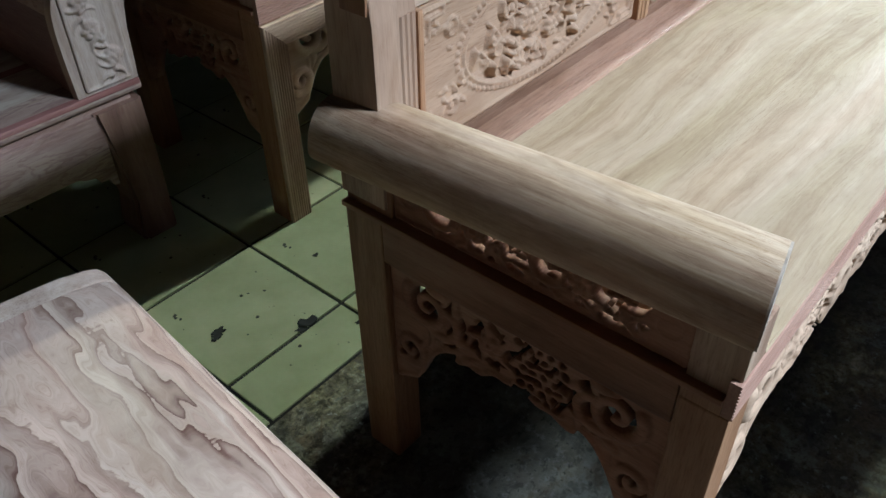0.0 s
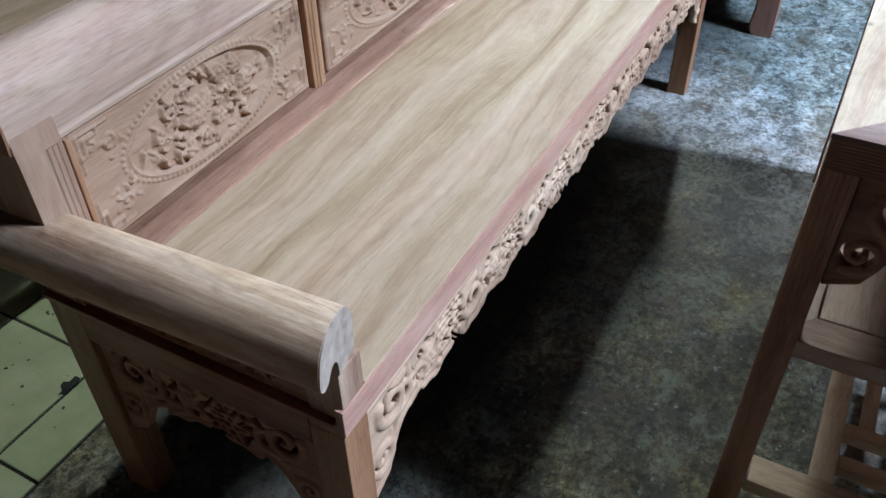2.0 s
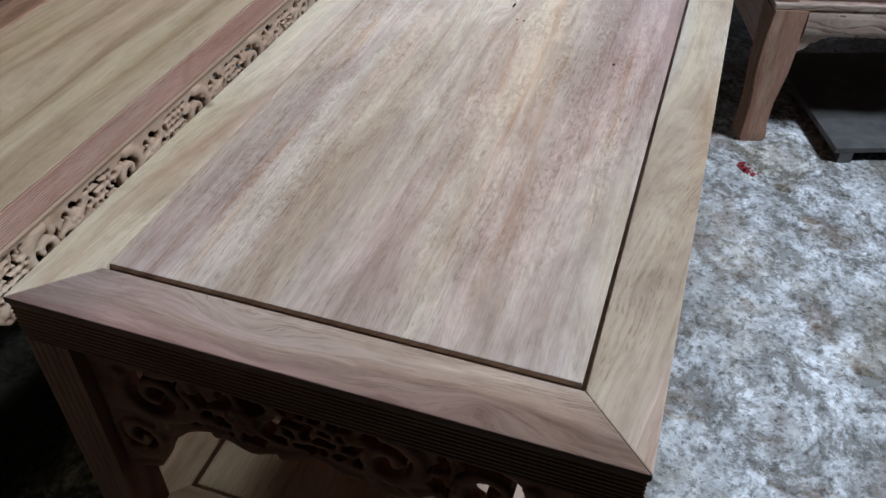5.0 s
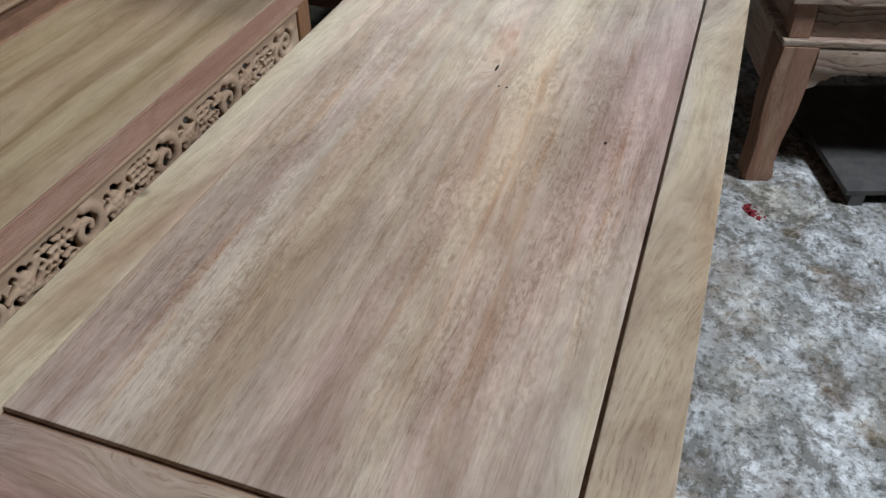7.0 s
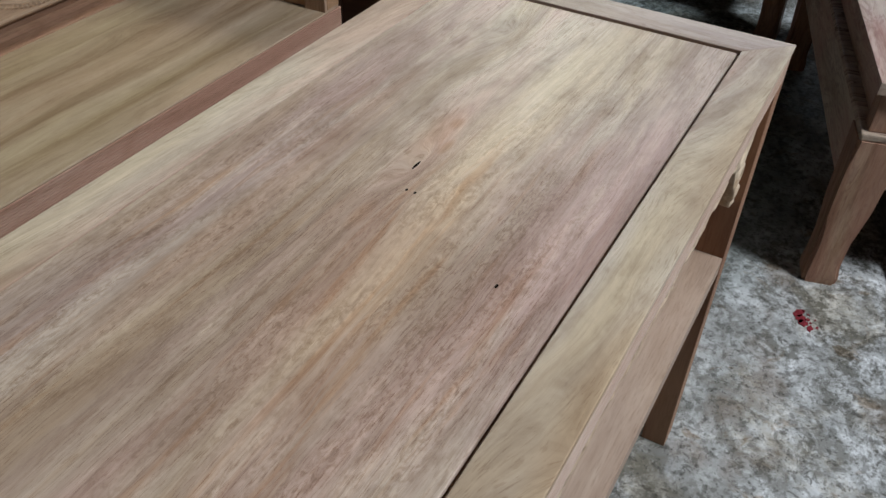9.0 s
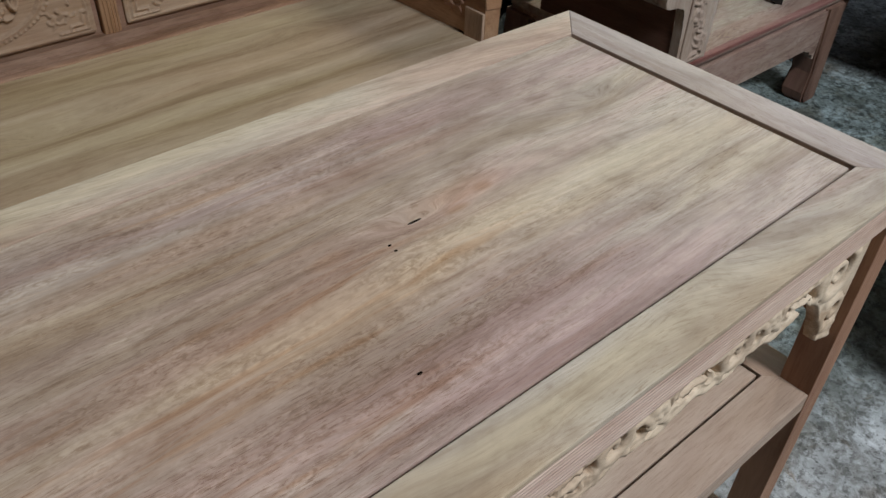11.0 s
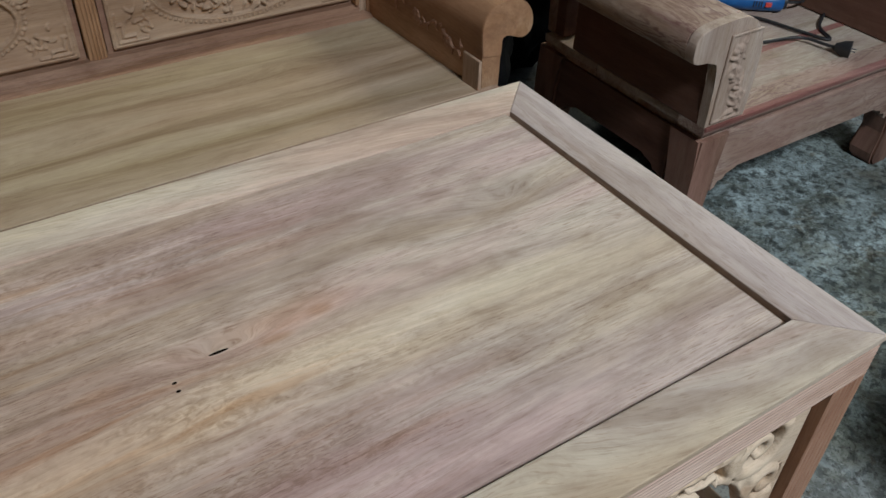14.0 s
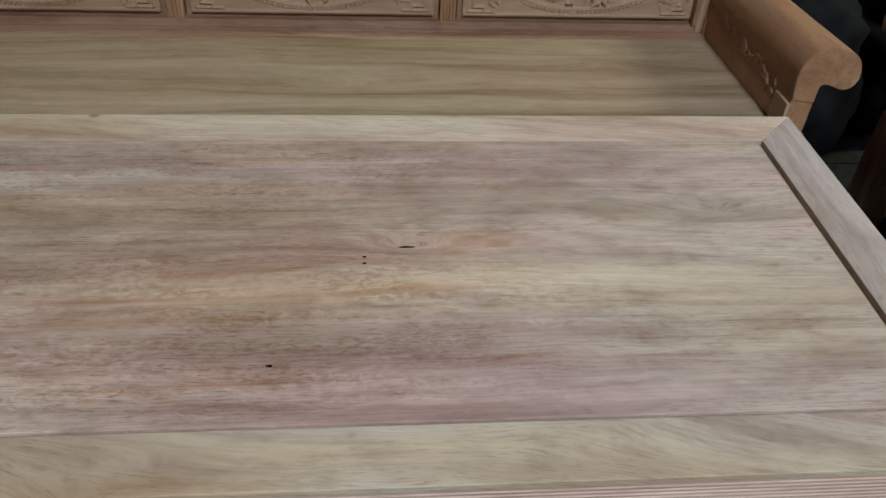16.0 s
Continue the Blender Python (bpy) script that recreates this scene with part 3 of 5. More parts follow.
    chips = ramp(nt, noise_tex(nt, mapped(nt, (1, 1, 1), loc=(6, 6, 0)), 33.0, 6, 0.68, 0.4), [(0.51, (0, 0, 0)), (0.6, (1, 1, 1))])
    col = mix(nt, col, mix(nt, col, (0.62, 0.74, 0.74), 1.0, "MULTIPLY"), bare)
    col = mix(nt, col, (0.03, 0.036, 0.034), calc(nt, "MULTIPLY", calc(nt, "MULTIPLY", chips, bare), 0.8))
    speck = ramp(nt, noise_tex(nt, mapped(nt, (1, 1, 1), loc=(2, 9, 0)), 58.0, 4, 0.65), [(0.55, (0, 0, 0)), (0.62, (1, 1, 1))])
    col = mix(nt, col, (0.07, 0.065, 0.055), calc(nt, "MULTIPLY", speck, 0.5))
    # pitted and trodden: pale fresh paint, small grey pits, and rusty brown smears
    fresh = ramp(nt, noise_tex(nt, mapped(nt, (1, 1, 1), loc=(5, 3, 0)), 30.0, 5, 0.7, 0.3), [(0.48, (0, 0, 0)), (0.56, (1, 1, 1))])
    col = mix(nt, col, mix(nt, col, (1.45, 1.46, 1.48), 1.0, "MULTIPLY"), calc(nt, "MULTIPLY", calc(nt, "MULTIPLY", fresh, fac), 0.8))
    pits = ramp(nt, noise_tex(nt, mapped(nt, (1, 1, 1), loc=(2, 5, 0)), 42.0, 4, 0.6, 0.5), [(0.56, (0, 0, 0)), (0.60, (1, 1, 1))])
    col = mix(nt, col, mix(nt, col, (0.42, 0.41, 0.39), 1.0, "MULTIPLY"), calc(nt, "MULTIPLY", pits, 0.65))
    dots = ramp(nt, noise_tex(nt, mapped(nt, (1, 1, 1), loc=(9, 5, 0)), 105.0, 3, 0.55), [(0.62, (0, 0, 0)), (0.66, (1, 1, 1))])
    col = mix(nt, col, mix(nt, col, (0.3, 0.29, 0.27), 1.0, "MULTIPLY"), calc(nt, "MULTIPLY", dots, 0.7))
    smear = ramp(nt, noise_tex(nt, mapped(nt, (1, 1, 1), loc=(3, 7, 0)), 11.0, 5, 0.65, 0.6), [(0.6, (0, 0, 0)), (0.66, (1, 1, 1))])
    col = mix(nt, col, mix(nt, col, (0.62, 0.5, 0.38), 1.0, "MULTIPLY"), calc(nt, "MULTIPLY", smear, 0.8))
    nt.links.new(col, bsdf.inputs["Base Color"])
    nt.links.new(ramp(nt, mid, [(0.35, (0.55,) * 3), (0.65, (0.85,) * 3)]), bsdf.inputs["Roughness"])
    bsdf.inputs["Specular IOR Level"].default_value = 0.14
    bump(nt, bsdf, flakes, 0.4, 0.002)
    return m


def tile_glaze():
    m, nt, bsdf = nodes_of("pale_green_tile")
    v = mapped(nt, (1, 1, 1))
    info = nt.nodes.new("ShaderNodeObjectInfo")
    tone = ramp(nt, info.outputs["Random"], [(0.0, (0.375, 0.405, 0.225)), (1.0, (0.465, 0.485, 0.29))])
    grime = ramp(nt, noise_tex(nt, v, 7.0, 5, 0.6), [(0.35, (0.72, 0.74, 0.66)), (0.6, (1, 1, 1))])
    col = mix(nt, tone, grime, 0.8, "MULTIPLY")
    chips = ramp(nt, noise_tex(nt, v, 38.0, 2, 0.5), [(0.27, (1, 1, 1)), (0.295, (0, 0, 0))])
    col = mix(nt, col, (0.03, 0.03, 0.02), chips)
    nt.links.new(col, bsdf.inputs["Base Color"])
    nt.links.new(ramp(nt, noise_tex(nt, v, 5.0, 4), [(0.3, (0.3,) * 3), (0.7, (0.55,) * 3)]), bsdf.inputs["Roughness"])
    return m


m_concrete, m_tile = concrete(), tile_glaze()
m_mortar = plain("dark_grout", (0.008, 0.009, 0.006), (0.025, 0.025, 0.018), 30)
# near-black so that walls and ceiling throw little light back
m_plaster = plain("dark_plaster", (0.015, 0.017, 0.014), (0.035, 0.038, 0.032), 3, 0.85, relief=0.004)
m_dark_board = plain("oily_grey_board", (0.045, 0.042, 0.04), (0.10, 0.095, 0.088), 18, 0.5)
m_black = plain("black_rubber", (0.012, 0.012, 0.013), (0.025, 0.025, 0.026), 30, 0.45)
m_blue = plain("blue_plastic", (0.012, 0.085, 0.26), (0.02, 0.12, 0.34), 40, 0.35)
m_steel = plain("worn_steel", (0.35, 0.35, 0.36), (0.5, 0.5, 0.5), 60, 0.35, 1.0)
m_red = plain("dried_red_paint", (0.13, 0.008, 0.014), (0.24, 0.02, 0.03), 50, 0.5)
m_red_plastic = plain("red_plastic", (0.55, 0.06, 0.05), (0.65, 0.09, 0.07), 50, 0.4)


# ---- mesh helpers ----
def finish(bm, name, mat, smooth=False):
    bmesh.ops.recalc_face_normals(bm, faces=bm.faces)
    me = bpy.data.meshes.new(name)
    bm.to_mesh(me)
    bm.free()
    me.materials.append(mat)
    if smooth:
        for p in me.polygons:
            p.use_smooth = True
        if smooth != "soft":
            me.set_sharp_from_angle(angle=radians(38))
    return me


def part(name, bm, mat, parent, label="", smooth=False):
    ob = new(name, finish(bm, name, mat, smooth))
    ob.parent = parent
    return tagged(ob, label=label)


def thing(name, at, label, category, group="", kind=""):
    """An empty at the thing's base; its parts are built in world metres."""
    ob = new(name)
    ob.location = at
    return tagged(ob, label, category, group, kind)


def box(x0, x1, y0, y1, z0, z1, bevel=0.002, bm=None):
    bm = bm or bmesh.new()
    vs = [bm.verts.new((x, y, z)) for x in (x0, x1) for y in (y0, y1) for z in (z0, z1)]
    fs = [bm.faces.new([vs[i] for i in f]) for f in ((0, 1, 3, 2), (4, 6, 7, 5), (0, 4, 5, 1), (2, 3, 7, 6), (0, 2, 6, 4), (1, 5, 7, 3))]
    if bevel:
        es = list({e for f in fs for e in f.edges})
        bmesh.ops.bevel(bm, geom=es, offset=bevel, segments=2, affect="EDGES", profile=0.6)
    return bm


def prism(profile, axis, a0, a1, bm=None, bevel=0.0):
    """Extrudes a closed outline of the two other axes (in xyz order) along an axis."""
    bm = bm or bmesh.new()
    at = {"x": lambda p, a: (a, p[0], p[1]), "y": lambda p, a: (p[0], a, p[1]), "z": lambda p, a: (p[0], p[1], a)}[axis]
    lo, hi = [bm.verts.new(at(p, a0)) for p in profile], [bm.verts.new(at(p, a1)) for p in profile]
    n = len(profile)
    caps = [bm.faces.new(lo), bm.faces.new(hi[::-1])]
    for i in range(n):
        bm.faces.new((lo[i], hi[i], hi[(i + 1) % n], lo[(i + 1) % n]))
    if bevel:
        bmesh.ops.bevel(bm, geom=list({e for f in caps for e in f.edges}), offset=bevel, segments=2, affect="EDGES", profile=0.6)
    return bm


def spline(points, n=6, closed=False):
    """A smooth line through the points."""
    p = [np.array(q, float) for q in points]
    k = len(p)
    out = []
    for i in range(k if closed else k - 1):
        a, b, c, d = (p[(i - 1) % k] if closed or i else p[0]), p[i], p[(i + 1) % k], (p[(i + 2) % k] if closed or i + 2 < k else p[-1])
        for j in range(n):
            t = j / n
            out.append(0.5 * (2 * b + (c - a) * t + (2 * a - 5 * b + 4 * c - d) * t * t + (3 * b - a - 3 * c + d) * t ** 3))
    if not closed:
        out.append(p[-1])
    return out


def reeded(u0, u1, v0, v1, reeds, side, depth=0.0025):
    """A rectangle outline (u, v) whose face on one side ('u0', 'u1') carries half-round reeds."""
    steps = []
    for i in range(reeds):
        a, b = v0 + (v1 - v0) * i / reeds, v0 + (v1 - v0) * (i + 1) / reeds
        steps += [(depth, a), (0.0, a + (b - a) * 0.25), (0.0, a + (b - a) * 0.75)]
    steps.append((depth, v1))
    if side == "u0":
        return [(u1, v0)] + [(u0 + d, v) for d, v in steps] + [(u1, v1)]
    return [(u0, v1)] + [(u1 - d, v) for d, v in steps[::-1]] + [(u0, v0)]


def tube(points, radius, bm=None, sides=8):
    bm = bm or bmesh.new()
    rings = []
    pts = [Vector(p) for p in points]
    for i, p in enumerate(pts):
        d = (pts[min(i + 1, len(pts) - 1)] - pts[max(i - 1, 0)]).normalized()
        a = d.orthogonal().normalized() if abs(d.z) > 0.95 else d.cross(Vector((0, 0, 1))).normalized()
        b = d.cross(a)
        r = radius(i / (len(pts) - 1)) if callable(radius) else radius
        rings.append([bm.verts.new(p + (a * math.cos(2 * math.pi * k / sides) + b * math.sin(2 * math.pi * k / sides)) * r) for k in range(sides)])
    for q, s in zip(rings, rings[1:]):
        for k in range(sides):
            bm.faces.new((q[k], q[(k + 1) % sides], s[(k + 1) % sides], s[k]))
    bm.faces.new(rings[0][::-1]), bm.faces.new(rings[-1])
    return bm


# ---- carving ----
class Carving:
    """A carver's board: strokes raise rounded ridges on a grid; what no stroke reaches may be cut through."""

    def __init__(self, w, h, res):
        self.w, self.h = w, h
        self.nu, self.nv = max(int(round(w / res)), 2), max(int(round(h / res)), 2)
        self.u, self.v = np.linspace(0, w, self.nu + 1), np.linspace(0, h, self.nv + 1)
        self.top = np.full((self.nu + 1, self.nv + 1), -1.0)

    def stroke(self, pts, r0, r1=None, rise=1.0, base=0.0):
        pts = np.array(pts, float)
        rad = np.linspace(r0, r0 if r1 is None else r1, len(pts))
        rm = rad.max()
        i0, i1 = np.searchsorted(self.u, (pts[:, 0].min() - rm, pts[:, 0].max() + rm))
        j0, j1 = np.searchsorted(self.v, (pts[:, 1].min() - rm, pts[:, 1].max() + rm))
        if i1 <= i0 or j1 <= j0:
            return
        U, V = np.meshgrid(self.u[i0:i1], self.v[j0:j1], indexing="ij")
        best = np.full(U.shape, -1.0)
        for (a, b), r in zip(pts, rad):
            q = r * r - (U - a) ** 2 - (V - b) ** 2
            best = np.maximum(best, np.where(q > 0, base + rise * np.sqrt(np.maximum(q, 0)), -1.0))
        self.top[i0:i1, j0:j1] = np.maximum(self.top[i0:i1, j0:j1], best)

    def scroll(self, cx, cy, r, turns=1.6, start=0.0, sign=1, width=0.006, rise=1.0, base=0.0):
        t = np.linspace(0, 1, int(40 * turns) + 8)
        ang = start + sign * 2 * math.pi * turns * t
        rr = r * (1 - 0.82 * t)
        self.stroke(np.stack([cx + rr * np.cos(ang), cy + rr * np.sin(ang)], 1), width, width * 0.6, rise, base)

    def leaf(self, x, y, ang, length, width, bend=0.8, rise=1.0, base=0.0):
        t = np.linspace(0, 1, 14)
        a = ang + bend * t
        px, py = x + np.cumsum(np.cos(a)) * length / 14, y + np.cumsum(np.sin(a)) * length / 14
        self.stroke(np.stack([px, py], 1), width, width * 0.25, rise, base)

    def dot(self, x, y, r, rise=1.0, base=0.0):
        self.stroke([(x, y)], r, None, rise, base)

    def mesh(self, name, mat, thick, m, solid=None, cut=True):
        """A sheet: u to local x, v to local z, relief towards local -y."""
        top = self.top
        full = top > -0.5
        if not cut:
            full = np.ones_like(full)
        if solid is not None:
            full &= solid
        cells = full[:-1, :-1] & full[1:, :-1] & full[:-1, 1:] & full[1:, 1:]
        nu, nv = self.nu + 1, self.nv + 1
        U, V = np.meshgrid(self.u, self.v, indexing="ij")
        idx = np.arange(nu * nv).reshape(nu, nv)
        a, b, c, d = idx[:-1, :-1][cells], idx[1:, :-1][cells], idx[1:, 1:][cells], idx[:-1, 1:][cells]
        n = nu * nv
        faces = [np.stack([a, b, c, d], 1), np.stack([a, d, c, b], 1) + n]
        pad = np.pad(cells, 1)
        rims = []
        for di, dj, p, q in ((-1, 0, idx[:-1, 1:], idx[:-1, :-1]), (1, 0, idx[1:, :-1], idx[1:, 1:]), (0, -1, idx[:-1, :-1], idx[1:, :-1]), (0, 1, idx[1:, 1:], idx[:-1, 1:])):
            edge = cells & ~pad[1 + di:1 + di + cells.shape[0], 1 + dj:1 + dj + cells.shape[1]]
            p, q = p[edge], q[edge]
            faces.append(np.stack([q, p, p + n, q + n], 1))
            rims.append(np.stack([p, q], 1))
        # ease the stepped outline of the grid
        rims = np.concatenate(rims)
        P = np.stack([U, V], -1).reshape(-1, 2)
        for _ in range(3):
            total, count = np.zeros_like(P), np.zeros(n)
            for a, b in ((0, 1), (1, 0)):
                np.add.at(total, rims[:, a], P[rims[:, b]])
                np.add.at(count, rims[:, a], 1)
            two = count == 2
            P[two] = 0.4 * P[two] + 0.3 * total[two]
        front = np.stack([P[:, 0], -np.where(top > -0.5, top, 0.0).reshape(-1), P[:, 1]], -1)
        back = np.stack([P[:, 0], np.full(n, thick), P[:, 1]], -1)
        faces = np.concatenate(faces)
        verts = np.concatenate([front, back])
        used = np.unique(faces)
        remap = np.full(2 * n, -1)
        remap[used] = np.arange(len(used))
        me = bpy.data.meshes.new(name)
        me.from_pydata((np.array(m.to_3x3()) @ verts[used].T).T + np.array(m.translation), [], remap[faces].tolist())
        me.materials.append(mat)
        me.update()
        for p in me.polygons:
            p.use_smooth = True
        return me


def mesh_part(name, me, parent, label=""):
    ob = new(name, me)
    ob.parent = parent
    return tagged(ob, label=label)


def flower(c, x, y, r, rise=0.8, base=0.0):
    for k in range(6):
        a = k * math.pi / 3
        c.dot(x + 0.6 * r * math.cos(a), y + 0.6 * r * math.sin(a), 0.42 * r, rise, base)
    c.dot(x, y, 0.34 * r, rise * 1.5, base)


def frieze(w, h_end, h_mid, res, seed, pitch=0.09, tube_r=0.0055, filled=False, level=False):
    """A carved apron, deeper at both ends: leafy lower edge, scrolls, flowers and leaves; filled: pierced by small holes only."""
    rnd = random.Random(seed)
    c = Carving(w, h_end, res)
    top = h_end
    lobe = 1.65 * pitch

    def low(u):
        if level:
            return 0.004
        e = min(u, w - u)
        if e < 0.042:
            base = h_end * 0.10 * e / 0.042
        elif e < 0.105:
            k = (e - 0.042) / 0.063
            base = h_end * 0.10 * (1 - k) + (h_end - h_mid) * k + 0.02 * math.sin(k * math.pi)
        else:
            base = h_end - h_mid
        # overlapping leaf tips that droop towards the ends
        p = (abs(u - w / 2) / lobe) % 1.0
        droop = 0.17 * h_mid * (math.sin(math.pi * p ** 1.5) - 0.35) + 0.03 * h_mid * math.cos(2 * math.pi * u / 0.041 + 3 * math.sin(9 * u))
        return max(0.004, base - (droop if e >= 0.105 else 0.0) + 0.004)

    us = np.arange(0.004, w - 0.003, 0.0018)
    c.stroke([(u, low(u) + 0.003) for u in us], tube_r * 0.9)
    c.stroke([(u, top - 0.004) for u in us], 0.005, rise=0.5)
    for s in (0.004, w - 0.004):
        c.stroke([(s, z) for z in np.arange(0.002, top, 0.002)], 0.005, rise=0.5)
    n = max(2, int(round((w - 0.09) / pitch)))
    U, V = np.meshgrid(c.u, c.v, indexing="ij")
    if filled:
        c.top = np.maximum(c.top, np.where(V > np.array([low(u) for u in c.u])[:, None], 0.0015, -1.0))

    cuts = []

    def pierce(x, y, a, b, turn=0.0, power=2.0):
        """Cuts an oval (power 2) or a diamond (power 1) through the board."""
        cuts.append((x, y, a, b, turn, power))
        du, dv = (U - x) * math.cos(turn) + (V - y) * math.sin(turn), (V - y) * math.cos(turn) - (U - x) * math.sin(turn)
        inner = (V < top - 0.008) & (U > 0.008) & (U < w - 0.008)
        c.top[((np.abs(du) / a) ** power + (np.abs(dv) / b) ** power < 1) & inner] = -1.0

    for i in range(n):
        u = 0.05 + (w - 0.1) * (i + 0.5) / n
        z0 = low(u)
        mid, half = (top + z0) / 2, (top - z0) / 2
        side = 1 if u > w / 2 else -1
        cell = (w - 0.1) / n
        if filled:
            if i % 3 == 2:
                # fret of small diamond holes in a flat ground
                for a in range(5):
                    for b in range(int(half * 2 / 0.0125)):
                        x, y = u + (a - 2 + 0.5 * (b % 2) - 0.25) * cell / 5, z0 + 0.013 + 0.0125 * b
                        if y < top - 0.012:
                            pierce(x + rnd.uniform(-0.002, 0.002), y + rnd.uniform(-0.0015, 0.0015), rnd.uniform(0.0045, 0.0085), rnd.uniform(0.0034, 0.0062), rnd.uniform(-0.9, 0.9), 1.15)
                for k in range(3):
                    c.leaf(u + rnd.uniform(-0.4, 0.4) * cell, z0 + rnd.uniform(0.2, 0.5) * half, rnd.choice((0.5, 2.6)), 0.04, tube_r * 0.9, rnd.choice((-0.9, 0.9)), 0.9)
            elif i % 3 == 0:
                # an open volute with leaves lapping over its edge
                pierce(u, mid, cell * 0.5, half * 0.72)
                c.scroll(u, mid, half * 0.76, 1.3, 1.6 if side > 0 else 1.5, -side, tube_r * 1.75, 1.0)
                for k, a in enumerate((0.7, 2.4, 3.9, 5.5)):
                    c.leaf(u + 0.4 * cell * math.cos(a), mid + half * 0.6 * math.sin(a), a + 1.2, 0.05, tube_r * 1.45, -1.3, 0.9)
            else:
                for k in range(9):
                    a = 0.7 * k
                    pierce(u + 0.36 * cell * math.cos(a), mid + half * 0.58 * math.sin(a), 0.011, 0.0055, a + 1.0)
                for k in range(5):
                    a = 0.3 + 1.26 * k
                    c.leaf(u, mid, a, 0.045, tube_r * 1.5, 0.9, 0.8)
                flower(c, u, mid, min(half * 0.5, 0.017), 1.0, 0.002)
            for k in range(4):
                c.leaf(u + rnd.uniform(-0.5, 0.5) * cell, mid + rnd.uniform(-0.8, 0.5) * half, rnd.uniform(0, 6.28), rnd.uniform(0.018, 0.034), tube_r * rnd.uniform(0.6, 1.0), rnd.choice((-1.5, 1.5)))
            c.leaf(u + 0.45 * cell, z0 + 0.006, 2.4 if side > 0 else 0.7, 0.05, tube_r * 1.3, 0.7 * side, 1.0)
            continue
        if i % 3 == 1:
            flower(c, u, mid, min(half * 0.85, 0.026))
        elif i % 3 == 0:
            c.scroll(u, mid, half * 0.84, 1.5, rnd.uniform(0, 6.28), side, tube_r * 1.25)
        else:
            # a fretted patch of short crossing strokes
            for k in range(12):
                x, y = u + rnd.uniform(-0.45, 0.45) * pitch, mid + rnd.uniform(-0.75, 0.75) * half
                c.leaf(x, y, rnd.choice((0.7, 2.3, -0.8)), 0.02, tube_r * 0.55, 0.5)
        for k in range(8):
            c.leaf(u + rnd.uniform(-0.5, 0.5) * pitch, mid + rnd.uniform(-0.7, 0.7) * half, rnd.uniform(0, 6.28), rnd.uniform(0.02, 0.036), tube_r * rnd.uniform(0.7, 1.15), rnd.choice((-1.5, 1.5)))
        c.stroke([(u + pitch * (0.3 + 0.4 * t), mid + side * half * 0.7 * math.sin(math.pi * (t - 0.5))) for t in np.linspace(0, 1, 24)], tube_r)
    for s, g in ((0.026, 1), (w - 0.026, -1)):
        k = max(1, int(h_end / 0.055))
        for j in range(k):
            if filled and not level:
                continue
            c.scroll(s, h_end * (j + 0.5) / k, min(0.021, 0.42 * h_end), 1.3, 2.0 + j * 2.0, g, tube_r)
            c.leaf(s, h_end * (j + 0.9) / k, 1.2 * g, min(0.03, 0.6 * h_end), tube_r * 0.8, -g)
        if filled and not level:
            # a bold scroll under the rail and a smaller one in the bracket's foot
            for x, y, r, start in ((0.062, h_end - 0.046, 0.036, 2.6), (0.030, h_end * 0.36, 0.028, 4.2)):
                x = x if g > 0 else w - x
                pierce(x, y, r * 0.8, r * 0.8)
                c.scroll(x, y, r, 1.35, start if g > 0 else math.pi - start, g, tube_r * 1.7)
                c.leaf(x - 0.4 * g * r, y - 0.9 * r, math.pi / 2 - 1.1 * g, r * 1.5, tube_r * 1.4, -0.9 * g)
                c.leaf(x + 0.7 * g * r, y + 0.5 * r, math.pi / 2 - 0.6 * g, r * 1.1, tube_r * 1.1, 1.1 * g)
    if filled and not level:
        # flatter, chiselled surfaces; the small piercings are cut last
        c.top = np.where(c.top > -0.5, c.top * 0.75, -1.0)
        for x, y, a, b, turn, power in list(cuts):
            if power < 2.0:
                pierce(x, y, a * 0.85, b * 0.9, turn, power)
    cut_off = np.array([low(u) - tube_r * 0.4 for u in c.u])
    c.top[c.v[None, :] < cut_off[:, None]] = -1.0
    return c


